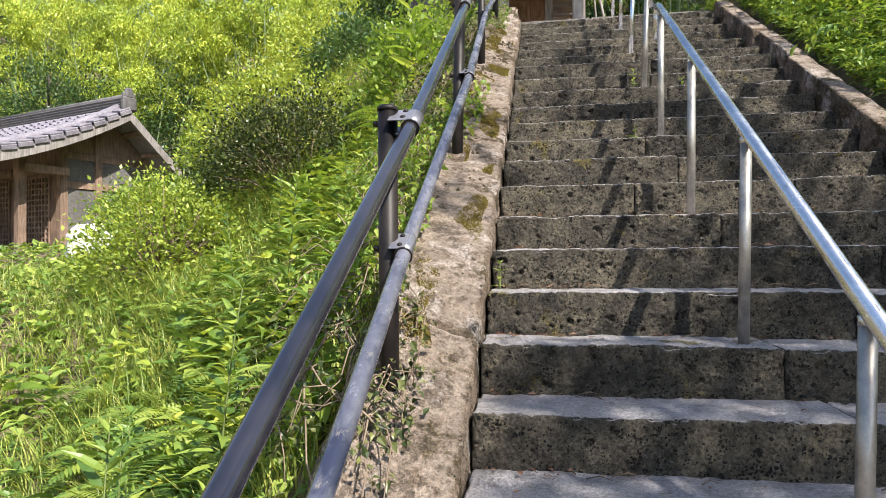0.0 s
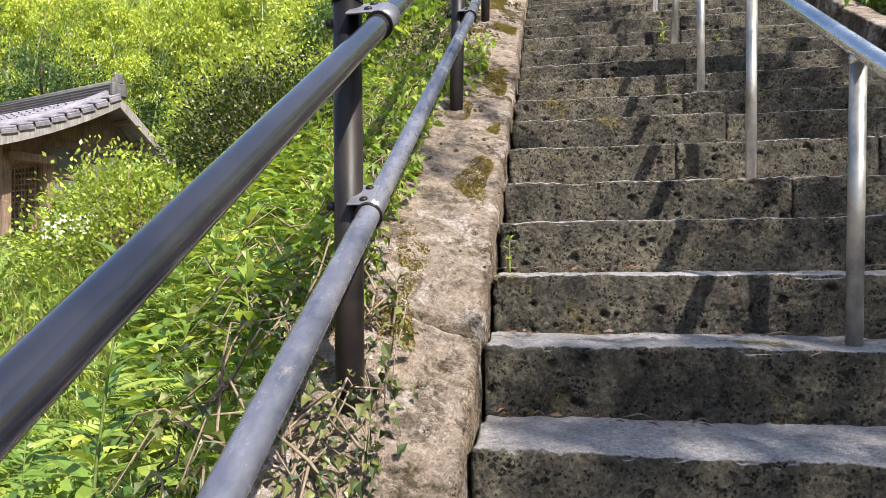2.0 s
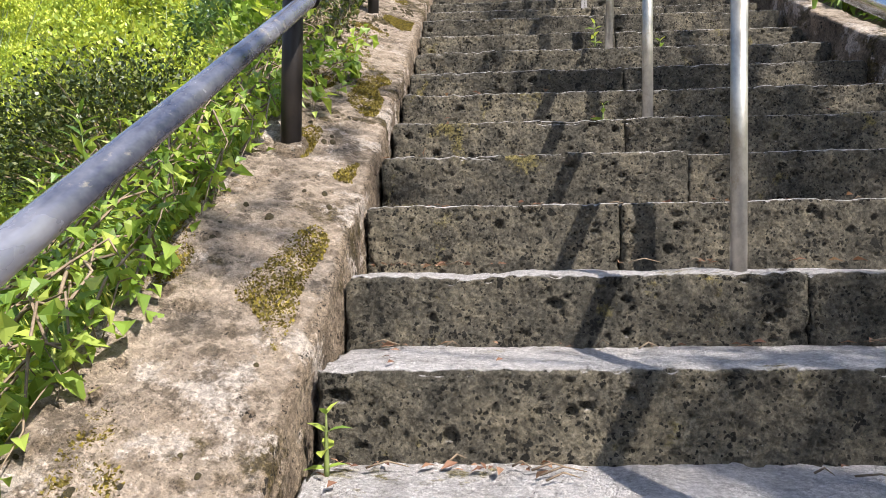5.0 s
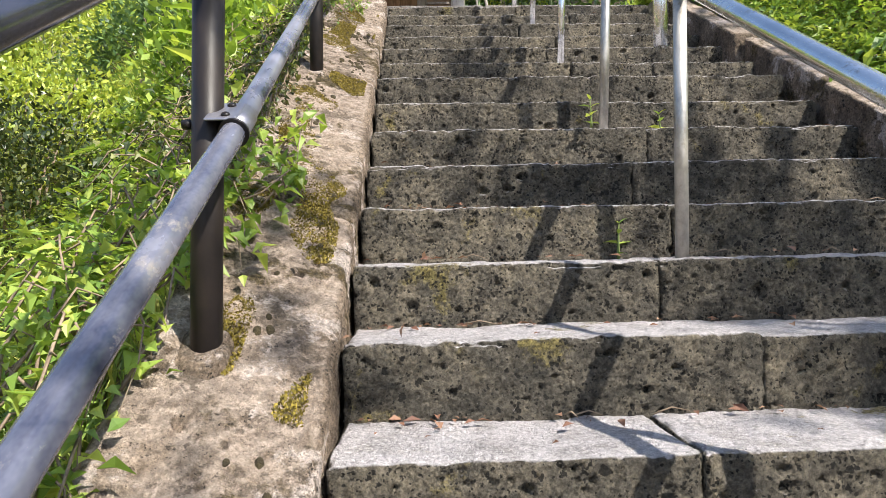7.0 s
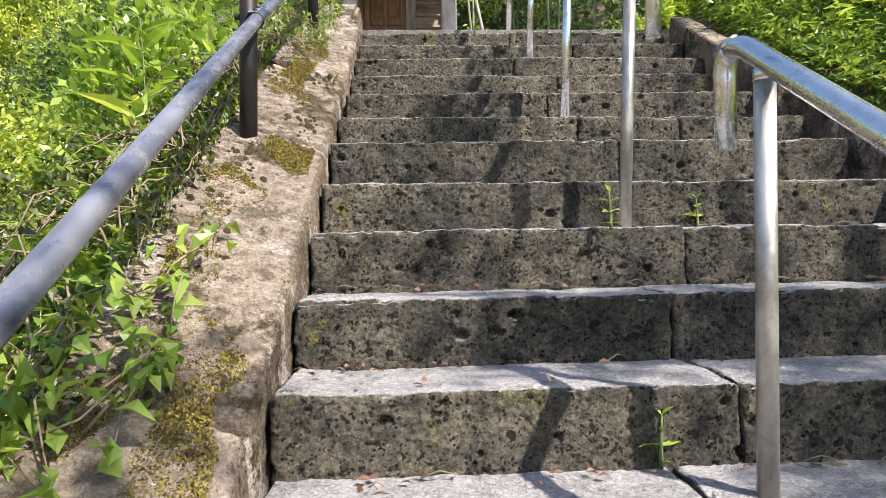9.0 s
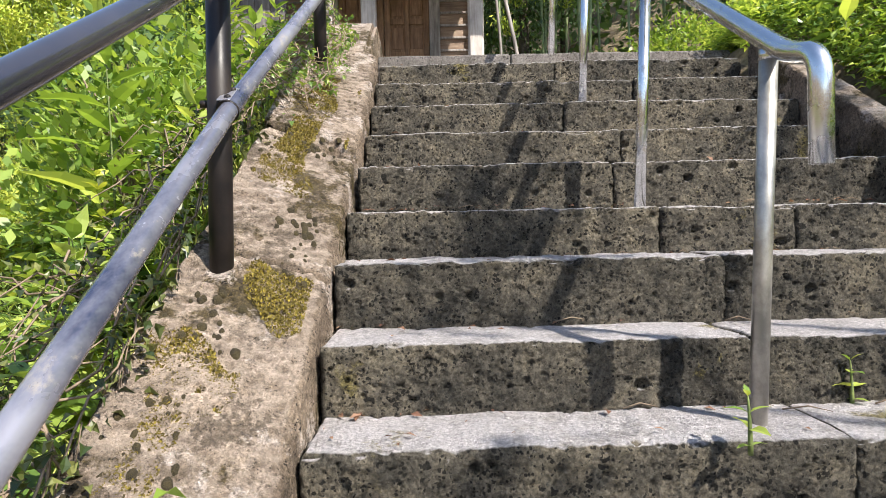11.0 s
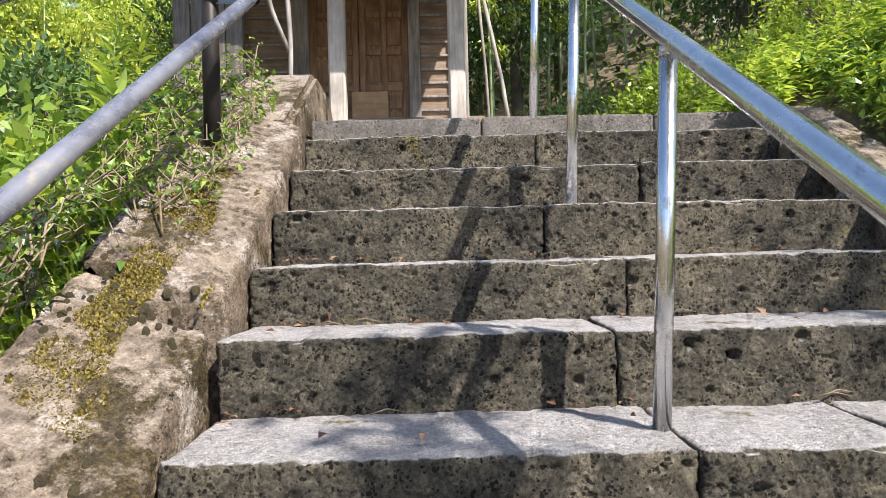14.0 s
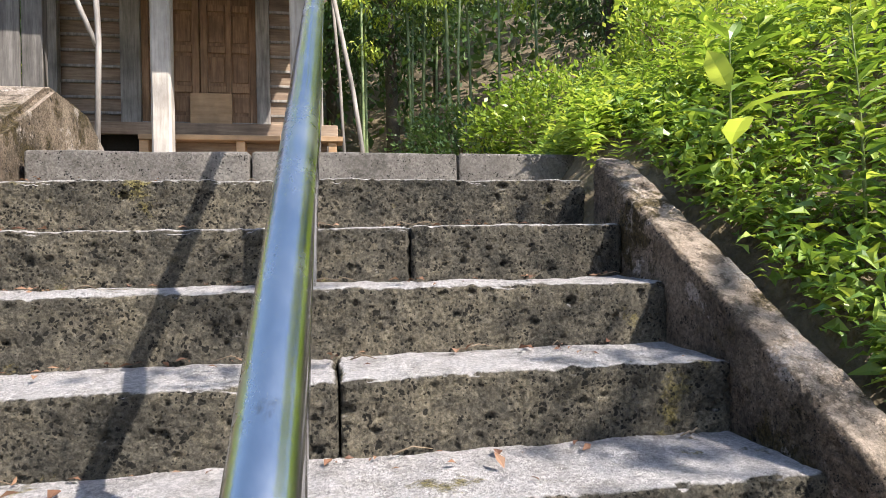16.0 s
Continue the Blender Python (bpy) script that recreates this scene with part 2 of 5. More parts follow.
LEAF_TREE = leaf_material("tree_leaf", (0.038, 0.077, 0.030), (0.075, 0.141, 0.049), (0.149, 0.230, 0.067))
LEAF_IVY = leaf_material("ivy_leaf", (0.014, 0.026, 0.008), (0.04, 0.062, 0.016), (0.19, 0.2, 0.06), 0.4, 0.18)
LEAF_MAPLE = leaf_material("yellow_green_leaf", (0.15, 0.22, 0.04), (0.33, 0.42, 0.065), (0.52, 0.55, 0.1))
LEAF_DRY = leaf_material("dry_leaf", (0.1, 0.045, 0.03), (0.2, 0.1, 0.06), (0.32, 0.2, 0.13), 0.7, 0.15)
MOSS = leaf_material("moss_tuft", (0.065, 0.05, 0.012), (0.17, 0.132, 0.025), (0.36, 0.28, 0.045), 0.9, 0.1)
MOSS_DARK = plain_material("dark_moss", (0.028, 0.02, 0.009), (0.1, 0.075, 0.025), 30, 0.95, 1.0, 0.02)
CULM = plain_material("bamboo_culm", (0.1, 0.15, 0.05), (0.28, 0.33, 0.16), 3, 0.45)
STEM = plain_material("green_stem", (0.09, 0.13, 0.03), (0.17, 0.2, 0.06), 6, 0.7)

# ---- geometry helpers ----


def mesh_object(name, verts, faces, mat, parent=None, label="", smooth=False):
    me = bpy.data.meshes.new(name)
    me.from_pydata([tuple(map(float, v)) for v in verts], [], [tuple(map(int, f)) for f in faces])
    if smooth:
        me.polygons.foreach_set("use_smooth", [True] * len(me.polygons))
    me.materials.append(mat)
    ob = new(name, me)
    if parent:
        ob.parent = parent
    if label:
        tagged(ob, label)
    return ob


def part(name, bm, mat, parent, label="", smooth=False):
    me = bpy.data.meshes.new(name)
    if smooth:
        for f in bm.faces:
            f.smooth = True
    bm.normal_update()
    bm.to_mesh(me)
    bm.free()
    me.materials.append(mat)
    ob = new(name, me)
    if parent:
        ob.parent = parent
    if label:
        tagged(ob, label)
    return ob


def thing(name, label, category, group="", kind="", m=None):
    ob = new(name)
    ob.empty_display_size = 0.1
    if m is not None:
        ob.matrix_basis = m
    return tagged(ob, label, category, group, kind)


def box(bm, x0, x1, y0, y1, z0, z1, bevel=0.006):
    made = bmesh.ops.create_cube(bm, size=1.0)["verts"]
    for v in made:
        v.co = Vector(((x0 + x1) / 2 + v.co.x * (x1 - x0), (y0 + y1) / 2 + v.co.y * (y1 - y0), (z0 + z1) / 2 + v.co.z * (z1 - z0)))
    if bevel:
        edges = list({e for v in made for e in v.link_edges})
        bmesh.ops.bevel(bm, geom=edges, offset=min(bevel, 0.4 * min(x1 - x0, y1 - y0, z1 - z0)), segments=1, affect="EDGES")
    return bm


def box_part(name, bounds, mat, parent, label="", bevel=0.006):
    return part(name, box(bmesh.new(), *bounds, bevel), mat, parent, label)


def tube(bm, points, radii, sides=14, caps=True):
    """A round tube along points; radii is one number or one a point."""
    pts = [Vector(p) for p in points]
    if isinstance(radii, (int, float)):
        radii = [radii] * len(pts)
    rings, side = [], None
    for k, p in enumerate(pts):
        along = (pts[min(k + 1, len(pts) - 1)] - pts[max(k - 1, 0)]).normalized()
        if side is None:
            side = along.orthogonal().normalized()
        side = (side - along * side.dot(along)).normalized()
        other = along.cross(side)
        rings.append([bm.verts.new(p + float(radii[k]) * (math.cos(a) * side + math.sin(a) * other)) for a in (2 * math.pi * j / sides for j in range(sides))])
    for a, b in zip(rings, rings[1:]):
        for j in range(sides):
            bm.faces.new((a[j], a[(j + 1) % sides], b[(j + 1) % sides], b[j])).smooth = True
    if caps:
        bm.faces.new(rings[0][::-1])
        bm.faces.new(rings[-1])
    return bm


def rounded(corners, radius, steps=6):
    """A path whose inner corners are rounded."""
    pts = [Vector(c) for c in corners]
    out = [pts[0]]
    for a, b, c in zip(pts, pts[1:], pts[2:]):
        p, q = b + (a - b).normalized() * radius, b + (c - b).normalized() * radius
        for k in range(steps + 1):
            t = k / steps
            out.append((1 - t) ** 2 * p + 2 * t * (1 - t) * b + t * t * q)
    return out + [pts[-1]]


def worn_block(bounds, radius, cell, rough, seed, shear=0.0, chips=1.0, tilt=0.0):
    """Vertices and faces of a block with rounded, chipped edges; shear lifts z by y."""
    lo, hi = np.array(bounds[0::2], float), np.array(bounds[1::2], float)
    lines = []
    for k in range(3):
        n = max(1, int(round((hi[k] - lo[k] - 2 * radius) / cell)))
        lines.append(np.concatenate(([lo[k]], np.linspace(lo[k] + radius, hi[k] - radius, n + 1), [hi[k]])))
    index, verts, faces = {}, [], []

    def corner(i, j, k):
        if (i, j, k) not in index:
            p = np.array((lines[0][i], lines[1][j], lines[2][k]))
            inner = np.clip(p, lo + radius, hi - radius)
            d = p - inner
            r = np.linalg.norm(d)
            on_edge = np.count_nonzero(np.abs(d) > 1e-6) > 1
            out = d / r if r > 0 else d
            q = inner + out * radius
            v = Vector(q) * 5 + Vector((seed * 7.3, seed * 3.1, 0))
            bulge = rough * noise.noise(v) + 0.5 * rough * noise.noise(v * 3.3)
            if on_edge:
                bulge -= chips * rough * max(0.0, noise.noise(v * 2.1 + Vector((5, 5, 5)))) * 2.2
            q = q + out * bulge
            q[2] += shear * q[1] - tilt * q[0]
            index[(i, j, k)] = len(verts)
            verts.append(q)
        return index[(i, j, k)]

    nx, ny, nz = (len(l) for l in lines)
    for i in range(nx - 1):
        for j in range(ny - 1):
            faces.append((corner(i, j, 0), corner(i, j + 1, 0), corner(i + 1, j + 1, 0), corner(i + 1, j, 0)))
            faces.append((corner(i, j, nz - 1), corner(i + 1, j, nz - 1), corner(i + 1, j + 1, nz - 1), corner(i, j + 1, nz - 1)))
    for i in range(nx - 1):
        for k in range(nz - 1):
            faces.append((corner(i, 0, k), corner(i + 1, 0, k), corner(i + 1, 0, k + 1), corner(i, 0, k + 1)))
            faces.append((corner(i, ny - 1, k), corner(i, ny - 1, k + 1), corner(i + 1, ny - 1, k + 1), corner(i + 1, ny - 1, k)))
    for j in range(ny - 1):
        for k in range(nz - 1):
            faces.append((corner(0, j, k), corner(0, j, k + 1), corner(0, j + 1, k + 1), corner(0, j + 1, k)))
            faces.append((corner(nx - 1, j, k), corner(nx - 1, j + 1, k), corner(nx - 1, j + 1, k + 1), corner(nx - 1, j, k + 1)))
    return verts, faces


def block_part(name, bounds, mat, parent, seed, radius=0.014, cell=0.07, rough=0.006, shear=0.0, label="", chips=1.0, tilt=0.0):
    verts, faces = worn_block(bounds, radius, cell, rough, seed, shear, chips, tilt)
    return mesh_object(name, verts, faces, mat, parent, label, smooth=True)


def smooth_noise(rs, rows, cols, step):
    """Smooth random field of about unit size whose features are step cells long."""
    gr, gc = int(rows / step) + 3, int(cols / step) + 3
    g = rs.normal(0, 0.6, (gr, gc))
    r, c = np.arange(rows) / step, np.arange(cols) / step
    r0, c0 = r.astype(int), c.astype(int)
    fr, fc = r - r0, c - c0
    fr, fc = (fr * fr * (3 - 2 * fr))[:, None], (fc * fc * (3 - 2 * fc))[None, :]
    a, b = g[np.ix_(r0, c0)], g[np.ix_(r0, c0 + 1)]
    d, e = g[np.ix_(r0 + 1, c0)], g[np.ix_(r0 + 1, c0 + 1)]
    return (a * (1 - fc) + b * fc) * (1 - fr) + (d * (1 - fc) + e * fc) * fr


def rough_strip(name, outline, lo, hi, place_at, mat, parent, seed, cell=0.006, rough=1.0, pits=1.0, smooth_from=None, chips=1.0, label=""):
    """A stone whose faces follow an outline (p, q) swept from lo to hi, with real pits, chipped edges and sunk ends.

    place_at(p, along, q) turns the three lengths into a point; past the outline's length smooth_from the face is rubbed smooth."""
    rs = np.random.default_rng(seed)
    pts = np.array(outline, float)
    seg = np.hypot(*np.diff(pts, axis=0).T)
    run = np.concatenate(([0], np.cumsum(seg)))
    stops = [0.0]
    while stops[-1] < run[-1]:
        worn = smooth_from is not None and stops[-1] > smooth_from + 0.03
        stops.append(stops[-1] + cell * (2.2 if worn else 1.0))
    stops = np.array(stops[:-1] + [run[-1]])
    p, q = np.interp(stops, run, pts[:, 0]), np.interp(stops, run, pts[:, 1])
    soft = np.ones(5) / 5
    pp, qq = np.pad(p, 2, "edge"), np.pad(q, 2, "edge")
    pp, qq = np.convolve(pp, soft, "valid"), np.convolve(qq, soft, "valid")
    dp, dq = np.gradient(pp), np.gradient(qq)
    size = np.hypot(dp, dq) + 1e-9
    out_p, out_q = -dq / size, dp / size
    rows, cols = len(stops), max(4, int((hi - lo) / cell))
    along = np.linspace(lo, hi, cols)
    wear = np.ones(rows) if smooth_from is None else np.where(stops < smooth_from, 1.0, np.clip(1.0 - (stops - smooth_from) / 0.04, 0.35, 1.0))
    d = smooth_noise(rs, rows, cols, 0.16 / cell) * 0.005 + smooth_noise(rs, rows, cols, 0.05 / cell) * 0.0035
    d += (smooth_noise(rs, rows, cols, 0.018 / cell) * 0.0028 + smooth_noise(rs, rows, cols, 1.6) * 0.0014) * wear[:, None]
    d *= rough
    # bites out of the arrises
    turn = np.abs(np.gradient(np.unwrap(np.arctan2(dq, dp))))
    for r in np.nonzero((turn > 0.12) & (turn >= np.roll(turn, 1)) & (turn > np.roll(turn, -1)))[0]:
        bite = np.clip(smooth_noise(rs, 1, cols, 0.035 / cell)[0] - 0.2, 0, 1) * 0.011 + np.clip(smooth_noise(rs, 1, cols, 0.14 / cell)[0] - 0.5, 0, 1) * 0.022
        near = np.exp(-((stops - stops[r]) / 0.014) ** 2)
        d -= chips * near[:, None] * bite[None, :]
    # round holes of many sizes
    area = run[-1] * (hi - lo)
    for low, high, dense in ((0.009, 0.017, 26), (0.0055, 0.009, 240), (0.0035, 0.0055, 520)):
        for _ in range(int(area * dense * pits)):
            a, b, r = rs.uniform(0, run[-1]), rs.uniform(lo, hi), rs.uniform(low, high)
            i0, i1 = np.searchsorted(stops, (a - r * 1.3, a + r * 1.3))
            j0, j1 = np.searchsorted(along, (b - r * 1.6, b + r * 1.6))
            if i1 <= i0 or j1 <= j0 or rs.random() > wear[min(i0, rows - 1)]:
                continue
            dist = ((stops[i0:i1, None] - a) / r) ** 2 + ((along[None, j0:j1] - b) / (r * rs.uniform(0.8, 1.4))) ** 2
            d[i0:i1, j0:j1] -= r * rs.uniform(0.9, 1.5) * np.clip(1.25 - dist, 0, 1) ** 0.6 * wear[i0:i1, None]
    ends = np.minimum(along - lo, hi - along)
    d -= np.clip(0.012 - ends, 0, 1)[None, :] * 0.8 * (1 + smooth_noise(rs, rows, cols, 4.0))
    ax = np.tile(along, (rows, 1))
    P, Q = p[:, None] + out_p[:, None] * d, q[:, None] + out_q[:, None] * d
    # the ends turn in and close
    ax = np.concatenate([ax[:, :1], ax[:, :1], ax, ax[:, -1:], ax[:, -1:]], 1)
    inner_p, inner_q = P - out_p[:, None] * 0.02, Q - out_q[:, None] * 0.02
    heart_p, heart_q = np.full((rows, 1), p.mean()), np.full((rows, 1), q.mean())
    P = np.concatenate([heart_p, inner_p[:, :1], P, inner_p[:, -1:], heart_p], 1)
    Q = np.concatenate([heart_q, inner_q[:, :1], Q, inner_q[:, -1:], heart_q], 1)
    verts = np.stack(place_at(P, ax, Q), -1).reshape(-1, 3)
    w = cols + 4
    base = (np.arange(rows - 1)[:, None] * w + np.arange(w - 1)[None, :]).reshape(-1, 1)
    faces = base + np.array([[0, 1, w + 1, w]])
    me = bpy.data.meshes.new(name)
    me.vertices.add(len(verts))
    me.vertices.foreach_set("co", verts.astype(np.float32).ravel())
    me.loops.add(faces.size)
    me.loops.foreach_set("vertex_index", faces.astype(np.int32).ravel())
    me.polygons.add(len(faces))
    me.polygons.foreach_set("loop_start", np.arange(0, faces.size, 4, dtype=np.int32))
    me.polygons.foreach_set("use_smooth", np.ones(len(faces), dtype=bool))
    me.update(calc_edges=True)
    me.materials.append(mat)
    ob = new(name, me)
    ob.parent = parent
    if label:
        tagged(ob, label)
    return ob


def smoothstep(a, b, x):
    t = min(1.0, max(0.0, (x - a) / (b - a)))
    return t * t * (3 - 2 * t)


# ---- the lie of the land ----
RISE, GOING, WIDTH = 0.19, 0.318, 2.23
SLOPE = RISE / GOING
TOP_Z = 3.77


def stair_line(y):
    return min(TOP_Z - 0.02, max(-0.95, y * SLOPE))


def ground_height(x, y):
    line = stair_line(y)
    z = line - 0.28 if -0.38 < x < (2.4 if y < 5.9 else 2.2) and y < 6.6 else line
    if y >= 6.6:
        z = TOP_Z - 0.02
    west = -0.42 - 2.6 * smoothstep(5.8, 8.5, y)
    east = 2.4 + 0.3 * smoothstep(6, 9, y)
    if x < west:
        d = west - x
        near = line - 0.06 - 2.2 * (1 - math.exp(-d / 1.9)) + 0.06 * noise.noise(Vector((x, y, 0)) * 1.3)
        far = 0.3 + 0.65 * smoothstep(7, 13, y) + 0.3 * noise.noise(Vector((x, y, 0)) * 0.15)
        k = smoothstep(1.8, 6.5, d)
        z = near * (1 - k) + far * k
        back = max(0.0, y - 23) * 0.55 + max(0.0, -x - 24) * 0.5
        z += min(back, 22.0)
    elif x > east:
        d = x - east
        z = line + 0.07 + 0.42 * d + 0.12 * noise.noise(Vector((x, y, 3)) * 0.9) * min(1, d)
        z = min(z, line + 14)
    if x >= west:
        z += min(20.0, max(0.0, y - 17) * 0.5 * smoothstep(-8, 0, x + 4))
    return z


def spaced(lo, hi, near_lo, near_hi, fine, coarse):
    a = list(np.arange(near_lo, near_hi, fine))
    left, step, v = [], fine, near_lo
    while v > lo:
        step = min(step * 1.25, coarse)
        v -= step
        left.append(v)
    right, step, v = [], fine, near_hi
    while v < hi:
        right.append(v)
        step = min(step * 1.25, coarse)
        v += step
    return left[::-1] + a + right + [hi]


gx = spaced(-400, 400, -6, 6, 0.22, 40)
gy = spaced(-300, 500, -4, 9, 0.22, 40)
gverts = [(x, y, ground_height(x, y)) for y in gy for x in gx]
n = len(gx)
gfaces = [(j * n + i, j * n + i + 1, (j + 1) * n + i + 1, (j + 1) * n + i) for j in range(len(gy) - 1) for i in range(n - 1)]
tagged(mesh_object("ground", gverts, gfaces, SOIL, smooth=True), "brown soil and leaf litter on the wooded hillside", "ground", kind="structure")

# ---- stone stairs ----
stairs = thing("stone_stairs", "old pitted tuff stone stairs with mossy worn steps", "stairs", kind="structure")
JOINTS = {-2: (1.2,), -1: (0.8,), 0: (1.3,), 1: (1.25,), 2: (1.12,), 3: (1.5,), 4: (1.75,), 5: (1.15,), 6: (0.77, 1.62), 7: (1.07,), 8: (0.93,), 9: (1.1,), 10: (1.07,), 11: (1.25,),
          12: (1.16,), 13: (1.22,), 14: (1.13, 1.62), 15: (1.07,), 16: (1.2,), 17: (1.0,), 18: (1.46,), 19: (1.08,)}
NOSE = {5: (0.0, -0.012), 12: (-0.03, 0.0), 13: (-0.06, 0.015), 14: (-0.06, -0.012), 15: (-0.015, 0.0)}
for i in range(-4, 20):
    cuts = [0.008, *JOINTS.get(i, (1.2,)), WIDTH]
    shift, raised = NOSE.get(i, (0.0, 0.0))
    for j, (a, b) in enumerate(zip(cuts, cuts[1:])):
        rnd = random.Random(i * 10 + j)
        top = i * RISE + raised + rnd.uniform(-0.005, 0.005)
        front = i * GOING + shift + rnd.uniform(-0.007, 0.007)
        deep = (i + 1) * GOING + (0.2 if i == 19 else 0.05)
        foot = (i - 1) * RISE - 0.03
        outline = [(front, foot), (front, top - 0.008), (front + 0.008, top), (deep, top), (deep, foot)]
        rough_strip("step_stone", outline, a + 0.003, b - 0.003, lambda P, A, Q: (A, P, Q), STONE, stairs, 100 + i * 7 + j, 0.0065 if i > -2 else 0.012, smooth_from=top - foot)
block_part("bottom_landing", (-0.1, 2.4, -4.5, -4 * GOING + 0.05, -1.3, -5 * RISE), STONE, stairs, 91, 0.02, 0.25, 0.008)
for j, (a, b) in enumerate(((-0.03, 0.86), (0.87, 1.78), (1.79, 2.36))):
    block_part("landing_slab", (a, b, 6.45 + 0.01 * j, 6.95, TOP_Z - 0.24, TOP_Z + 0.003 * j), SLAB, stairs, 40 + j, 0.012, 0.1, 0.004, label="pale flat slab at the head of the stairs")

# ---- sloping curbs ----
curb_w = thing("stair_curb", "weathered sloping concrete curb with moss and lichen", "curb", "stair curbs", "structure")
for j, (a, b) in enumerate(((-2.6, 0.615), (0.622, 2.72), (2.722, 4.02), (4.022, 4.75), (4.88, 6.06))):
    side, top = -0.405 + 0.012 * (j % 2), 0.046
    outline = [(side, -0.42), (side, top - 0.3 * side - 0.012), (side + 0.012, top - 0.3 * side), (-0.012, top), (0.0, top - 0.012), (0.0, -0.42)]
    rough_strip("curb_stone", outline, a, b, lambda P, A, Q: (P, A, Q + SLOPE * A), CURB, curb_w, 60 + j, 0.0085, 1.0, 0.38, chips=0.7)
block_part("curb_stone", (-0.4, -0.13, 4.74, 4.89, -0.42, 0.03), CURB, curb_w, 77, 0.03, 0.05, 0.02, SLOPE, tilt=0.3)
end_profile = [(6.07, 3.3), (7.55, 3.6), (7.85, 3.62), (7.75, 3.86), (7.3, 4.1), (6.86, 4.13), (6.07, 3.69)]
bm = bmesh.new()
ring = [[bm.verts.new((x, y, z)) for y, z in end_profile] for x in (-0.47, -0.06)]
bm.faces.new(ring[0][::-1]); bm.faces.new(ring[1])
for a in range(len(end_profile)):
    b = (a + 1) % len(end_profile)
    bm.faces.new((ring[0][a], ring[0][b], ring[1][b], ring[1][a]))
bmesh.ops.recalc_face_normals(bm, faces=bm.faces[:])
bmesh.ops.bevel(bm, geom=bm.edges[:], offset=0.03, segments=3, affect="EDGES")
part("curb_end_stone", bm, CURB, curb_w, "rounded concrete end of the curb")
curb_e = thing("stair_curb", "grey mottled stone curb beside the weedy bank", "curb", "stair curbs", "structure")
for j, (a, b, top) in enumerate(((-2.6, 0.9, 0.12), (0.91, 2.35, 0.12), (2.36, 3.75, 0.12), (3.76, 4.6, 0.11), (4.62, 5.98, 0.125))):
    x0, x1 = WIDTH + (0.05 if j == 3 else 0.002), WIDTH + 0.155 + 0.03 * (j % 2)
    outline = [(x0, -0.4), (x0, top - 0.012), (x0 + 0.012, top), (x1 - 0.012, top), (x1, top - 0.012), (x1, -0.4)]
    rough_strip("curb_stone", outline, a, b, lambda P, A, Q: (P, A, Q + SLOPE * A), CURB, curb_e, 80 + j, 0.01, 0.8, 0.7, chips=0.45)

# ---- stainless handrails in the middle of the stairs ----

def handrail(steps, points, foot_x, line):
    rail = thing("handrail", "shiny stainless steel tube handrail on slim posts", "handrail", "handrails in the middle")
    part("rail", tube(bmesh.new(), rounded(points, 0.055), 0.0245, 20), STEEL, rail)
    for i in steps:
        y = (i + 0.38) * GOING + NOSE.get(i, (0, 0))[0] * 0.6
        z = min(i * RISE, TOP_Z)
        head = Vector(line(y)) - Vector((0, 0, 0.02))
        foot = Vector((foot_x(y), y, z - 0.02))
        post = part("post", tube(bmesh.new(), [foot, head], 0.0215, 18), STEEL_DULL if i < 12 else STEEL, rail)
        part("weld_collar", tube(bmesh.new(), [head - Vector((0, 0, 0.025)), head], 0.0235, 18), STEEL, post)
    return rail


def low_line(y):
    return (1.05 + 0.014 * (y - 2.0), y, 0.715 + 0.634 * y)


def high_line(y):
    return (1.118 + 0.02 * (y - 3.4), y, 0.846 + SLOPE * y)


def level(p, dy, dz):
    return (p[0], p[1] + dy, p[2] + dz)


low_end = low_line(8.38 * GOING + 0.1)
handrail((-4, -1, 2, 5, 8), [low_line(-1.6), low_end, level(low_end, 0.07, 0.0), level(low_end, 0.07, -0.22)], lambda y: 1.035 + 0.02 * (y - 2.0), low_line)
high_start, high_end = high_line(11.42 * GOING - 0.1), high_line(20.38 * GOING + 0.12)
handrail((11, 14, 17, 20), [level(high_start, -0.12, -0.26), level(high_start, -0.12, -0.03), high_start, high_end, level(high_end, 0.12, 0), level(high_end, 0.12, -0.25)],
         lambda y: 1.085 + 0.02 * (y - 3.6), high_line)

# ---- pipe railing along the curb ----
railing = thing("pipe_railing", "weathered two-pipe railing clamped to dark brown posts", "railing")


NODES = (-1.5, 0.28, 2.05, 3.93, 5.65)
PIPES = {"top_pipe": ((-0.207, -0.177, -0.2, -0.188, -0.19), (0.963, 1.013, 1.055, 1.03, 1.06)),
         "middle_pipe": ((-0.125, -0.205, -0.18, -0.24, -0.09), (0.76, 0.585, 0.62, 0.602, 0.74))}


def above_curb(y):
    """Foot of the railing, on the tilted top of the curb."""
    return y * SLOPE + 0.05 + 0.024 * max(y, 0.28)


def pipe_at(name, y):
    xs, ups = PIPES[name]
    slope_x, slope_u = (xs[0] - xs[1]) / (NODES[1] - NODES[0]), (ups[0] - ups[1]) / (NODES[1] - NODES[0])
    if y < NODES[0]:
        return Vector((xs[0] + slope_x * (NODES[0] - y), y, y * SLOPE + ups[0] + slope_u * (NODES[0] - y)))
    return Vector((float(np.interp(y, NODES, xs)), y, y * SLOPE + float(np.interp(y, NODES, ups))))


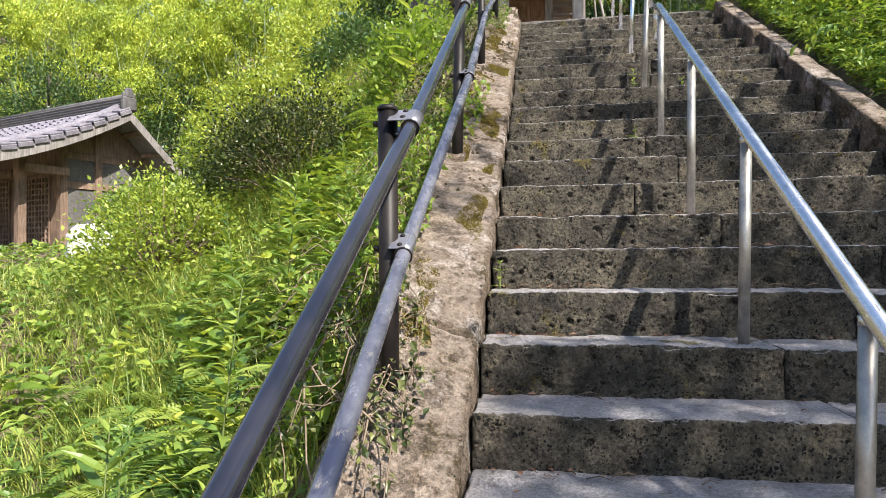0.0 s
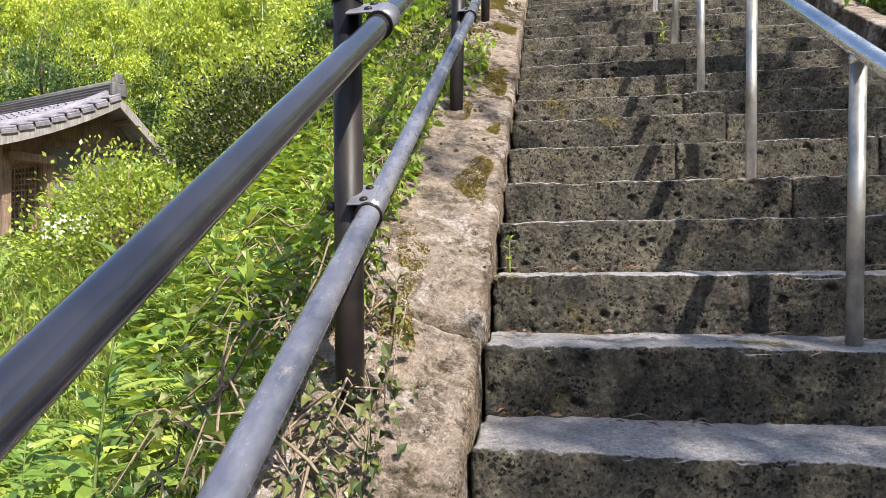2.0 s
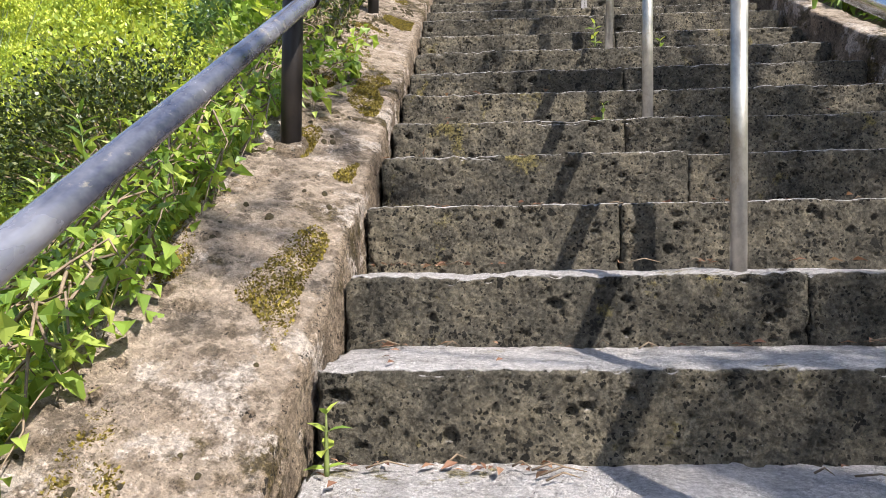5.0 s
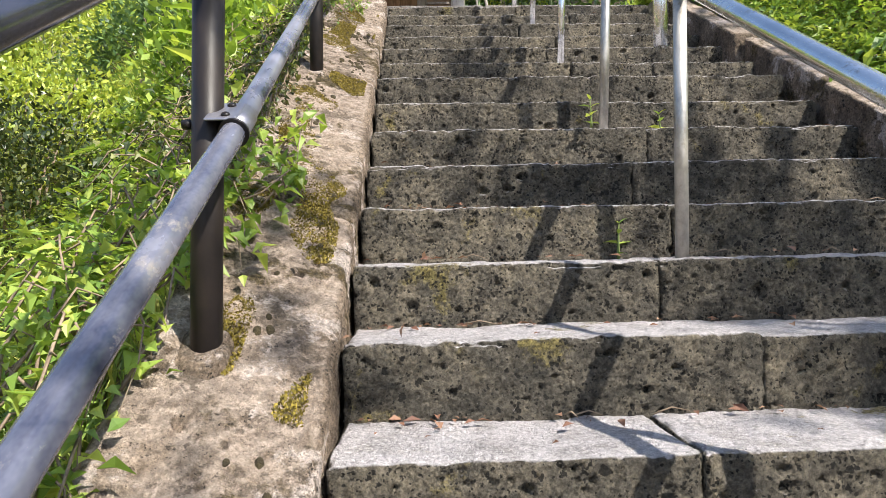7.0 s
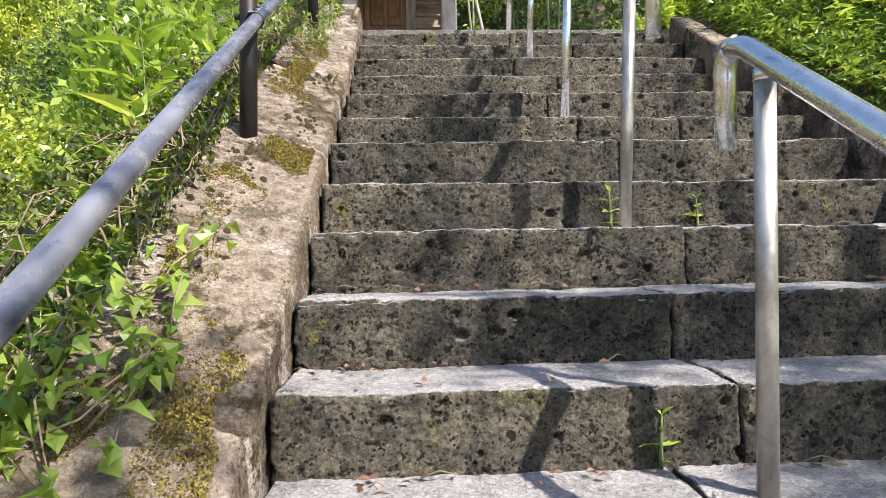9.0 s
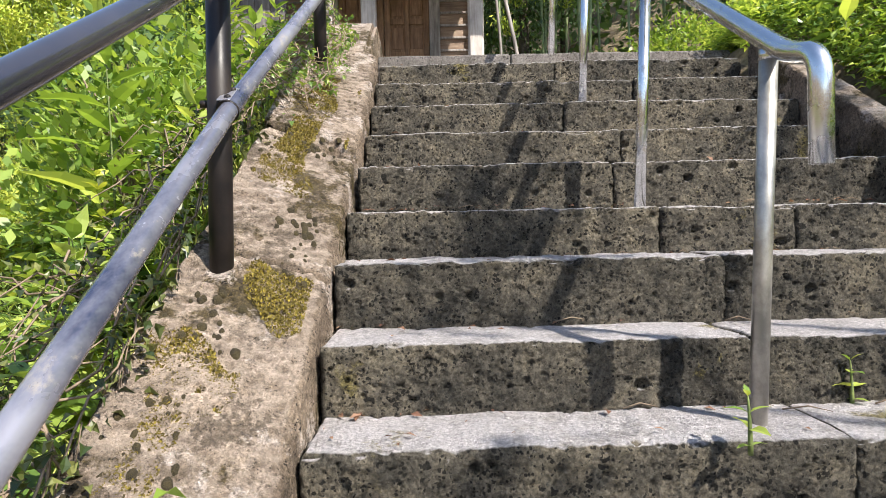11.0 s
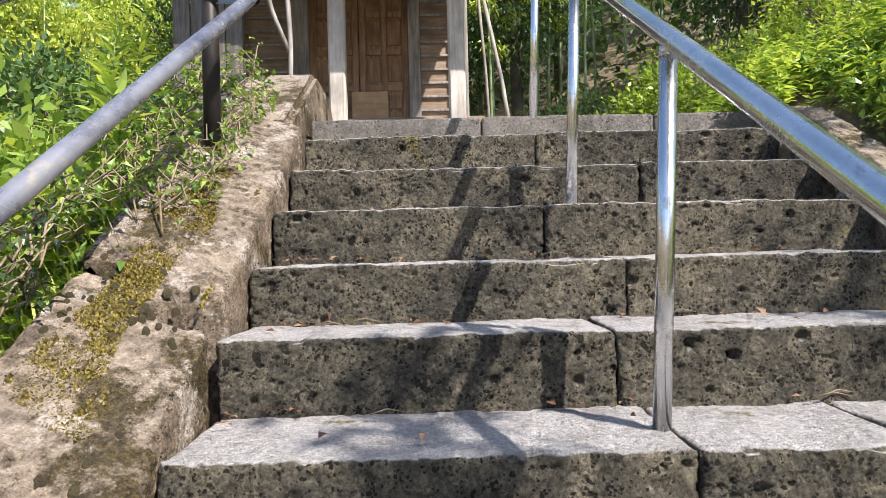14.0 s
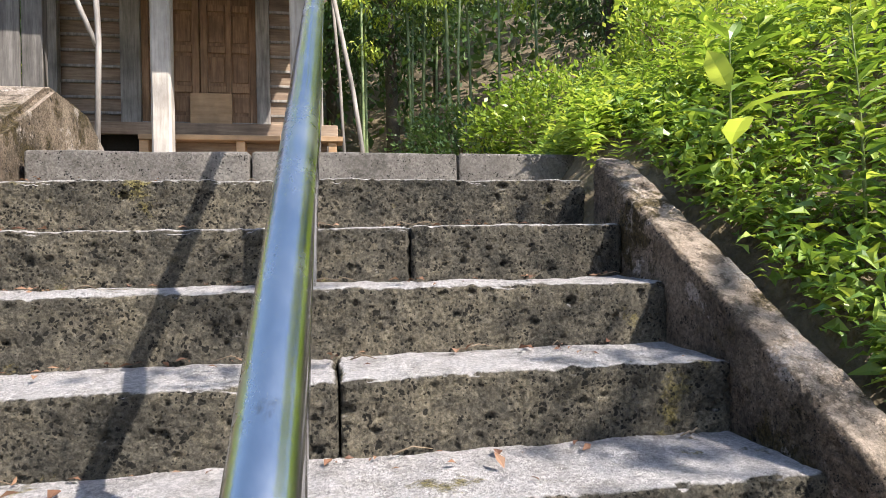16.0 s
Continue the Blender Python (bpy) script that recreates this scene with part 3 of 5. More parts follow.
for name in PIPES:
    pts = [pipe_at(name, y) for y in np.linspace(-2.5, 6.0, 60)]
    part(name, tube(bmesh.new(), pts, 0.0255, 20), PIPE_GREY if name == "middle_pipe" else PIPE_DARK, railing)
for y, px, lean in zip(NODES, (-0.265, -0.265, -0.27, -0.29, -0.275), (0.0, 0.0, 0.035, 0.02, 0.0)):
    z = above_curb(y)
    post = part("post", tube(bmesh.new(), [(px, y, z - 0.3), (px + lean, y, z + 1.0)], 0.034, 20), POST, railing)
    hx = px + lean
    part("cap", tube(bmesh.new(), [(hx, y, z + 1.0), (hx, y, z + 1.01), (hx, y, z + 1.018)], [0.037, 0.037, 0.028], 20), POST, post)
    for name in PIPES:
        c = pipe_at(name, y)
        d = (pipe_at(name, y + 0.1) - pipe_at(name, y - 0.1)).normalized()
        bx = px + lean * (c.z - z)
        clamp = part("pipe_clamp", tube(bmesh.new(), [c - d * 0.052, c + d * 0.052], 0.0285, 20), PIPE_CLAMP, railing, "grey metal pipe clamp")
        part("clamp_seal", tube(bmesh.new(), [c - d * 0.058, c - d * 0.049], 0.0318, 20), POST, clamp, "black rubber ring")
        turn = Matrix.Translation((0, y, c.z)) @ Matrix.Rotation(math.atan(SLOPE), 4, "X")
        bm = bmesh.new()
        box(bm, bx + 0.012, c.x + 0.008, -0.05, 0.05, 0.0245, 0.031, 0.003)
        box(bm, bx + 0.012, c.x - 0.018, -0.034, 0.034, -0.03, -0.024, 0.003)
        bmesh.ops.transform(bm, matrix=turn, verts=bm.verts[:])
        part("bracket_plate", bm, PIPE_CLAMP, clamp)
        for s in (-0.03, 0.03):
            bm = tube(bmesh.new(), [((bx + c.x) / 2 + 0.018, s, 0.028), ((bx + c.x) / 2 + 0.018, s, 0.034), ((bx + c.x) / 2 + 0.018, s, 0.037)], [0.0095, 0.0095, 0.005], 10)
            bmesh.ops.transform(bm, matrix=turn, verts=bm.verts[:])
            part("bolt", bm, POST, clamp)
        part("bolt", tube(bmesh.new(), [(bx - 0.05, y, c.z), (bx - 0.028, y, c.z)], 0.011, 6), POST, clamp)
    if y > 1:
        block_part("footing", (px - 0.058, px + 0.058, y - 0.06, y + 0.06, -0.1, 0.15), CURB, railing, 95 + y, 0.028, 0.03, 0.008, SLOPE)

# ---- small shrine at the head of the stairs ----
shrine = thing("wooden_shrine", "small weathered wooden shrine with panelled doors and a porch", "shrine")
WY = 12.6
FLOOR_Z = 4.92
for x in (-0.48, 0.95):
    box_part("porch_post", (x - 0.1, x + 0.1, 10.75, 10.95, TOP_Z - 0.05, 6.75), WOOD_PALE, shrine, "pale chamfered porch post", 0.022)
box_part("porch_beam", (-1.9, 1.5, 10.76, 10.94, 6.55, 6.8), WOOD_GREY, shrine)
box_part("veranda_floor", (-2.3, 1.35, 12.06, WY, FLOOR_Z - 0.06, FLOOR_Z), WOOD_GREY, shrine)
box_part("veranda_edge", (-2.3, 1.38, 11.98, 12.06, FLOOR_Z - 0.16, FLOOR_Z - 0.01), WOOD_WALL, shrine, "brown timber edge of the veranda")
box_part("step_board", (-0.85, 1.42, 11.28, 11.62, FLOOR_Z - 0.33, FLOOR_Z - 0.27), WOOD_TAN, shrine, "tan step board before the veranda")
for x in (-0.8, 0.25, 1.3):
    box_part("step_leg", (x - 0.05, x + 0.05, 11.32, 11.58, TOP_Z - 0.03, FLOOR_Z - 0.33), WOOD_TAN, shrine)
box_part("step_riser", (-0.74, 1.24, 11.5, 11.53, TOP_Z - 0.03, FLOOR_Z - 0.33), WOOD_WALL, shrine)
# pale bar put in for the bright sunlit strip below the veranda
box_part("ground_sill", (-1.1, 1.35, 11.0, 11.18, TOP_Z - 0.03, TOP_Z + 0.42), WOOD_PALE, shrine, "pale bar for the sunlit strip at the shrine's foot")
for x in (-2.2, -0.9, 0.1, 1.25):
    box_part("floor_post", (x - 0.07, x + 0.07, 12.0, 12.14, TOP_Z - 0.05, FLOOR_Z - 0.2), WOOD_GREY, shrine)
# flat near-black panel painted as the shade below the floor
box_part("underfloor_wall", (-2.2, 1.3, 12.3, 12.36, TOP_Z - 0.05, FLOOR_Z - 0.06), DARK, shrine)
for x0, x1 in ((-1.36, -1.12), (0.33, 0.5), (0.98, 1.2), (-2.3, -2.1)):
    box_part("wall_post", (x0, x1, WY - 0.12, WY + 0.1, FLOOR_Z, 7.4), WOOD_GREY, shrine)
box_part("door_sill", (-1.12, 0.33, WY - 0.1, WY + 0.1, FLOOR_Z, FLOOR_Z + 0.1), WOOD_GREY, shrine)
for x0, x1 in ((-2.1, -1.36), (0.5, 0.98)):
    siding = box_part("siding", (x0, x1, WY - 0.01, WY + 0.06, FLOOR_Z, 7.4), WOOD_WALL, shrine)
    z = FLOOR_Z + 0.02
    while z < 7.2:
        box_part("batten", (x0, x1, WY - 0.05, WY - 0.008, z + 0.17, z + 0.205), WOOD_GREY, siding)
        z += 0.2
for x0, x1 in ((-1.12, -0.4), (-0.39, 0.33)):
    door = box_part("door", (x0, x1, WY - 0.02, WY + 0.03, FLOOR_Z + 0.1, 7.3), WOOD_BROWN, shrine, "brown panelled shrine door, closed")
    mid = (x0 + x1) / 2
    for a, b in ((x0 + 0.002, x0 + 0.09), (mid - 0.035, mid + 0.035), (x1 - 0.09, x1 - 0.002)):
        box_part("stile", (a, b, WY - 0.055, WY - 0.018, FLOOR_Z + 0.102, 7.298), WOOD_BROWN, door)
    for z in (FLOOR_Z + 0.103, 5.42, 5.95, 6.5, 7.0):
        for a, b in ((x0 + 0.092, mid - 0.037), (mid + 0.037, x1 - 0.092)):
            box_part("rail", (a, b, WY - 0.05, WY - 0.018, z, z + 0.09), WOOD_BROWN, door)
    for z0, z1 in ((FLOOR_Z + 0.22, 5.39), (5.54, 5.92), (6.07, 6.47)):
        for a, b in ((x0 + 0.11, mid - 0.055), (mid + 0.055, x1 - 0.11)):
            box_part("panel", (a, b, WY - 0.032, WY - 0.018, z0 + 0.02, z1 - 0.02), WOOD_BROWN, door, bevel=0.012)
box_part("wall_north", (-2.3, 1.2, WY + 1.9, WY + 2.0, FLOOR_Z, 7.4), WOOD_WALL, shrine)
for x in (-2.25, 1.12):
    box_part("side_wall", (x, x + 0.08, WY + 0.102, WY + 1.9, FLOOR_Z - 0.5, 7.4), WOOD_WALL, shrine)
bm = bmesh.new()
for (ya, za), (yb, zb) in (((9.85, 6.6), (13.2, 9.3)), ((13.2, 9.3), (15.2, 8.5))):
    q = [bm.verts.new((x, y, z + dz)) for x, y, z, dz in ((-3.1, ya, za, 0), (2.0, ya, za, 0), (2.0, yb, zb, 0), (-3.1, yb, zb, 0), (-3.1, ya, za, 0.14), (2.0, ya, za, 0.14), (2.0, yb, zb, 0.14), (-3.1, yb, zb, 0.14))]
    for f in ((0, 1, 2, 3), (7, 6, 5, 4), (0, 4, 5, 1), (1, 5, 6, 2), (2, 6, 7, 3), (3, 7, 4, 0)):
        bm.faces.new([q[k] for k in f])
bmesh.ops.recalc_face_normals(bm, faces=bm.faces[:])
part("roof", bm, TILE, shrine)
board = thing("plywood_board", "tan rectangular board leaning on the shrine doors", "board")
part("panel", box(bmesh.new(), -0.5, 0.02, WY - 0.2, WY - 0.17, FLOOR_Z + 0.004, FLOOR_Z + 0.46, 0.006), WOOD_TAN, board)
screen = thing("board_screen", "weathered vertical board screen beside the shrine", "screen")
for k in range(4):
    x = -2.32 + 0.2 * k
    bm = box(bmesh.new(), x, x + 0.19, 10.55 + 0.015 * (k % 2), 10.58 + 0.015 * (k % 2), TOP_Z - 0.1, 7.0 + 0.05 * (k % 3), 0.004)
    part("board", bm, WOOD_DARK, screen)
for x in (-2.3, -1.64):
    box_part("post", (x, x + 0.1, 10.6, 10.72, TOP_Z - 0.1, 7.0), WOOD_DARK, screen)
for z in (4.6, 6.2):
    box_part("cross_rail", (-2.2, -1.64, 10.6, 10.66, z, z + 0.08), WOOD_DARK, screen)

# ---- tiled hall down in the valley ----
hall_f = Vector((-0.82 * 0.8 + 0.57 * 0.6, -0.57 * 0.8 - 0.82 * 0.6, 0)).normalized()
hall_u = Vector((hall_f.y, -hall_f.x, 0))
HALL = Matrix(((hall_u.x, hall_f.x, 0, -11.2), (hall_u.y, hall_f.y, 0, 14.55), (0, 0, 1, 1.0), (0, 0, 0, 1)))
hall = thing("tiled_hall", "old timber hall with a grey tiled gable roof", "hall", m=HALL)
APEX = 4.15


def roof_z(w):
    """Height of the curved roof, w metres in front of the ridge."""
    return APEX - 0.1 - (0.62 * w - 0.045 * w * w if w >= 0 else -0.85 * w)


for j, (w0, w1) in enumerate(((0.0, 3.9), (-1.7, 0.0))):
    bm = bmesh.new()
    rows = [[bm.verts.new((u, w, roof_z(w) - d)) for u in (-0.02, 6.6)] for d in (0.05, 0.13) for w in np.linspace(w0, w1, 9)]
    for k in range(8):
        bm.faces.new((rows[k][0], rows[k][1], rows[k + 1][1], rows[k + 1][0]))
        bm.faces.new((rows[k + 9][0], rows[k + 10][0], rows[k + 10][1], rows[k + 9][1]))
        for s in (0, 1):
            bm.faces.new((rows[k][s], rows[k + 1][s], rows[k + 10][s], rows[k + 9][s]))
    for k in (0, 8):
        bm.faces.new((rows[k][0], rows[k][1], rows[k + 9][1], rows[k + 9][0]))
    bmesh.ops.recalc_face_normals(bm, faces=bm.faces[:])
    part("roof_deck", bm, TILE, hall)
for w0, w1 in ((0.0, 3.95), (-1.75, 0.0)):
    ws = np.linspace(w0, w1, 10)
    bm = bmesh.new()
    rows = [[bm.verts.new((u, w, roof_z(w) - d)) for u, d in ((-0.08, 0.1), (0.0, 0.1), (0.0, 0.36), (-0.08, 0.36))] for w in ws]
    for a, b in zip(rows, rows[1:]):
        for k in range(4):
            bm.faces.new((a[k], a[(k + 1) % 4], b[(k + 1) % 4], b[k]))
    bm.faces.new(rows[0]); bm.faces.new(rows[-1][::-1])
    bmesh.ops.recalc_face_normals(bm, faces=bm.faces[:])
    part("bargeboard", bm, WOOD_GREY, hall, "curved grey bargeboard")
    part("verge_roll", tube(bmesh.new(), [(0.3, w, roof_z(w) + 0.07) for w in ws], 0.12, 12), TILE, hall)
ridge = box_part("ridge", (0.1, 6.6, -0.13, 0.13, APEX - 0.12, APEX + 0.2), TILE_DARK, hall, "dark layered ridge tiles", 0.02)
for k in range(4):
    box_part("ridge_course", (0.06, 6.6, -0.15, 0.15, APEX - 0.08 + 0.075 * k, APEX - 0.05 + 0.075 * k), TILE_DARK, ridge, bevel=0.008)
part("ridge_roll", tube(bmesh.new(), [(0.0, 0, APEX + 0.23), (6.6, 0, APEX + 0.23)], 0.08, 12), TILE_DARK, ridge)
bm = bmesh.new()
box(bm, -0.1, 0.08, -0.22, 0.22, APEX - 0.2, APEX + 0.2, 0.05)
box(bm, -0.08, 0.06, -0.12, 0.12, APEX + 0.15, APEX + 0.46, 0.05)
box(bm, -0.06, 0.04, -0.2, -0.1, APEX + 0.1, APEX + 0.32, 0.03)
box(bm, -0.06, 0.04, 0.1, 0.2, APEX + 0.1, APEX + 0.32, 0.03)
part("ridge_ornament", bm, TILE_DARK, ridge, "dark ornamental end tile")
box_part("gable_wall", (0.9, 1.0, -1.25, 1.3, -0.2, 2.75), PLASTER_SHADED, hall, "grey plaster gable wall darkened as if in shade")
bm = bmesh.new()
tri = [[bm.verts.new((u, w, z)) for w, z in ((-1.25, 2.75), (1.3, 2.75), (1.3, roof_z(1.3) - 0.12), (0, APEX - 0.3), (-1.25, roof_z(-1.25) - 0.12))] for u in (0.92, 0.98)]
bm.faces.new(tri[0]); bm.faces.new(tri[1][::-1])
part("gable", bm, WOOD_HALL, hall)
for w in (-1.25, 0.3, 1.3):
    box_part("corner_post", (0.84, 1.04, w - 0.1, w + 0.1, -0.3, roof_z(w) - 0.16), WOOD_HALL, hall)
for z in (1.75, 2.55):
    box_part("tie_beam", (0.86, 0.9, -1.15, 1.2, z, z + 0.18), WOOD_HALL, hall)
for w in (0.5, 1.2, 1.9, 2.6, 3.3, -0.5, -1.1):
    box_part("rafter", (0.0, 0.86, w - 0.05, w + 0.05, roof_z(w) - 0.26, roof_z(w) - 0.14), WOOD_HALL, hall)
box_part("front_wall", (1.05, 6.4, 1.25, 1.35, -0.2, 2.8), WOOD_HALL, hall)
box_part("back_wall", (1.05, 6.4, -1.25, -1.15, -0.2, 2.7), WOOD_HALL, hall)
box_part("far_wall", (6.3, 6.4, -1.15, 1.25, -0.2, 2.8), WOOD_HALL, hall)
for u0 in (1.35, 3.2):
    # the near-black panel behind the bars is painted as inner shade
    lattice = box_part("lattice_door", (u0, u0 + 1.5, 1.351, 1.37, 0.25, 2.05), DARK, hall, "brown timber lattice door")
    for k in range(11):
        box_part("lattice_bar", (u0 + 0.15 * k - 0.02, u0 + 0.15 * k + 0.02, 1.37, 1.42, 0.25, 2.05), WOOD_HALL, lattice, bevel=0)
    for k in range(13):
        box_part("lattice_bar", (u0, u0 + 1.5, 1.375, 1.41, 0.25 + 0.15 * k - 0.02, 0.25 + 0.15 * k + 0.02), WOOD_HALL, lattice, bevel=0)
    box_part("head_beam", (u0 - 0.2, u0 + 1.6, 1.352, 1.45, 2.15, 2.35), WOOD_HALL, hall)
for u in (0.9, 3.4, 6.2):
    box_part("porch_post", (u - 0.1, u + 0.1, 2.3, 2.5, -0.3, roof_z(2.4) - 0.16), WOOD_HALL, hall)
box_part("porch_beam", (0.3, 6.5, 2.3, 2.5, roof_z(2.4) - 0.3, roof_z(2.4) - 0.15), WOOD_HALL, hall)
box_part("bracket_arm", (0.6, 0.8, 1.3, 2.4, 2.05, 2.25), WOOD_HALL, hall)
box_part("step_plinth", (0.8, 6.4, 1.4, 2.7, -0.4, 0.05), SLAB, hall)

# ---- plants ----
rng = np.random.default_rng(7)


def unit(v):
    return v / np.maximum(np.linalg.norm(v, axis=-1, keepdims=True), 1e-9)


def leaf_mesh(pos, way, length, width, fold=0.25, face=None, bend=0.3):
    """Pointed leaves of two halves folded along the midrib, six points and four triangles' worth each."""
    count = len(pos)
    way = unit(way)
    up = face if face is not None else np.tile((0.0, 0.0, 1.0), (count, 1)) + rng.normal(0, 0.35, (count, 3))
    side = unit(np.cross(way, up))
    nor = np.cross(side, way)
    ln, wd = np.reshape(length * np.ones(count), (-1, 1)), np.reshape(width * np.ones(count), (-1, 1))
    mid = pos + way * ln * 0.45 + nor * 0.02 * ln
    tip = pos + way * ln - nor * ln * bend
    left, right = mid - side * wd / 2 + nor * wd * fold, mid + side * wd / 2 + nor * wd * fold
    verts = np.stack([pos, left, mid, right, tip], 1).reshape(-1, 3)
    base = np.arange(count)[:, None] * 5
    faces = np.concatenate([base + np.array([[0, 2, 1]]), base + np.array([[0, 3, 2]]), base + np.array([[1, 2, 4]]), base + np.array([[2, 3, 4]])])
    return verts, faces


def small_mesh(pos, way, length, width):
    """Small leaves of far plants: two triangles each."""
    count = len(pos)
    way = unit(way)
    side = unit(np.cross(way, np.tile((0.0, 0.0, 1.0), (count, 1)) + rng.normal(0, 0.5, (count, 3))))
    ln, wd = np.reshape(length * np.ones(count), (-1, 1)), np.reshape(width * np.ones(count), (-1, 1))
    mid = pos + way * ln * 0.45
    verts = np.stack([pos, mid - side * wd / 2, pos + way * ln, mid + side * wd / 2], 1).reshape(-1, 3)
    base = np.arange(count)[:, None] * 4
    return verts, np.concatenate([base + np.array([[0, 2, 1]]), base + np.array([[0, 3, 2]])])


def broad_mesh(pos, way, length, width, fold=0.2, bend=0.3):
    """Rounder leaves for plants near the path, with two cross ribs."""
    count = len(pos)
    way = unit(way)
    up = np.tile((0.0, 0.0, 1.0), (count, 1)) + rng.normal(0, 0.3, (count, 3))
    side = unit(np.cross(way, up))
    nor = np.cross(side, way)
    ln, wd = np.reshape(length * np.ones(count), (-1, 1)), np.reshape(width * np.ones(count), (-1, 1))
    rows = [pos]
    for t, w in ((0.28, 0.9), (0.62, 0.8)):
        mid = pos + way * ln * t - nor * ln * bend * t * t
        rows += [mid - side * wd * w / 2 + nor * wd * fold, mid, mid + side * wd * w / 2 + nor * wd * fold]
    rows.append(pos + way * ln - nor * ln * bend)
    verts = np.stack(rows, 1).reshape(-1, 3)
    base = np.arange(count)[:, None] * 8
    faces = np.concatenate([base + np.array([f]) for f in ([0, 2, 1], [0, 3, 2], [1, 2, 5], [1, 5, 4], [2, 3, 6], [2, 6, 5], [4, 5, 7], [5, 6, 7])])
    return verts, faces


def blade_mesh(pos, way, length, width, droop):
    """Grass blades of two bent lengths."""
    count = len(pos)
    ln, wd = np.reshape(length, (-1, 1)), np.reshape(width * np.ones(count), (-1, 1))
    side = unit(np.cross(way, np.tile((0.0, 0.0, 1.0), (count, 1))) + 1e-4)
    flat = unit(way * np.array((1, 1, 0)) + 1e-5)
    a = pos + unit(way) * ln * 0.5
    b = a + unit(unit(way) + flat * np.reshape(droop, (-1, 1))) * ln * 0.3
    c = b + unit(unit(way) + flat * np.reshape(droop, (-1, 1)) * 2.4 - np.array((0, 0, 0.6)) * np.reshape(droop, (-1, 1))) * ln * 0.3
    verts = np.stack([pos - side * wd / 2, pos + side * wd / 2, a - side * wd / 2, a + side * wd / 2, b - side * wd * 0.35, b + side * wd * 0.35, c], 1).reshape(-1, 3)
    base = np.arange(count)[:, None] * 7
    faces = np.concatenate([base + np.array([f]) for f in ([0, 1, 3], [0, 3, 2], [2, 3, 5], [2, 5, 4], [4, 5, 6])])
    return verts, faces


def soft_object(name, verts, faces, mat, parent=None, label=""):
    me = bpy.data.meshes.new(name)
    me.from_pydata(verts.tolist(), [], faces.tolist())
    me.materials.append(mat)
    ob = new(name, me)
    if parent:
        ob.parent = parent
    if label:
        tagged(ob, label)
    return ob


def clumps(centres, per, spread, length, width, outward=None, droop=0.3, flat=1.0, shape=leaf_mesh):
    """Leaves gathered round cluster centres."""
    centres = np.asarray(centres, float)
    pos = np.repeat(centres, per, 0) + rng.normal(0, 1, (len(centres) * per, 3)) * np.array((spread, spread, spread * flat))
    way = rng.normal(0, 1, pos.shape)
    if outward is not None:
        way += np.repeat(unit(centres - np.asarray(outward)), per, 0) * 1.2
    way[:, 2] -= droop
    ln = length * rng.uniform(0.6, 1.3, len(pos))
    return shape(pos, way, ln, ln * width / length)


def heights(xs, ys):
    return np.array([ground_height(x, y) for x, y in zip(xs, ys)])


# -- bamboo --
def bamboo(seed, height, culms, leaf):
    ob = thing("bamboo", "tall green bamboo with feathery leafy tops", "bamboo", "bamboo grove")
    r = np.random.default_rng(seed)
    centres = []
    for k in range(culms):
        lean, turn = r.uniform(0.1, 0.24), r.uniform(0, 2 * math.pi)
        x, y, h = r.uniform(-1.2, 1.2), r.uniform(-1.2, 1.2), height * r.uniform(0.85, 1.1)
        pts = [(x + math.cos(turn) * lean * h * t ** 3, y + math.sin(turn) * lean * h * t ** 3, h * t - 0.3 * h * max(0, t - 0.8)) for t in np.linspace(-0.02, 1, 9)]
        part("culm", tube(bmesh.new(), pts, [0.045 * (1 - 0.75 * t) for t in np.linspace(0, 1, 9)], 6), CULM, ob)
        # a full drooping plume at the head and a few tufts below it
        head = np.array(pts[7])
        plume = unit(r.normal(0, 1, (8, 3))) * np.array((0.75, 0.75, 1.05)) * r.uniform(0.55, 1.0, (8, 1)) * r.uniform(0.8, 1.2)
        centres.extend(head + plume)
        for t in r.uniform(0.45, 0.75, 3):
            centres.append(np.array(pts[int(t * 8)]) + r.normal(0, 1, 3) * np.array((0.4, 0.4, 0.2)))
    v, f = clumps(np.array(centres), 150, 0.19, leaf, leaf * 0.34, droop=1.0, flat=0.6, shape=small_mesh)
    soft_object("leaves", v, f, LEAF_BAMBOO, ob)
    return ob


def broadleaf(seed, height, radii, clusters, per, leaf, mat, label, name="tree", category="tree", trunk=0.14, base=0.45, spread=0.3, group="trees on the hillside"):
    ob = thing(name, label, category, group)
    r = np.random.default_rng(seed)
    top = np.array((0, 0, height - radii[2]))
    bm = tube(bmesh.new(), [(0, 0, -0.3), (0.05, 0.03, height * 0.3), (-0.04, 0.06, height * 0.6), (0, 0, height * 0.85)], [trunk * 1.25, trunk, trunk * 0.7, trunk * 0.25], 10)
    part("trunk", bm, BARK, ob)
    cs = unit(r.normal(0, 1, (clusters, 3))) * r.uniform(0.35, 1.0, (clusters, 1)) * np.array(radii) * (0.8 + 0.4 * r.random((clusters, 1))) + top
    bm = bmesh.new()
    for c in cs[:: max(1, clusters // 16)]:
        s = Vector((0, 0, height * r.uniform(0.4, 0.75)))
        c = Vector(c)
        tube(bm, [s, s.lerp(c, 0.5) + Vector((0, 0, 0.12 * height * 0.3)), c], [trunk * 0.35, trunk * 0.2, trunk * 0.06], 6)
    part("branchwork", bm, BARK, ob)
    v, f = clumps(cs, per * 2, spread, leaf * 0.75, leaf * 0.36, outward=top, droop=0.25, shape=small_mesh)
    soft_object("crown", v, f, mat, ob)
    return ob


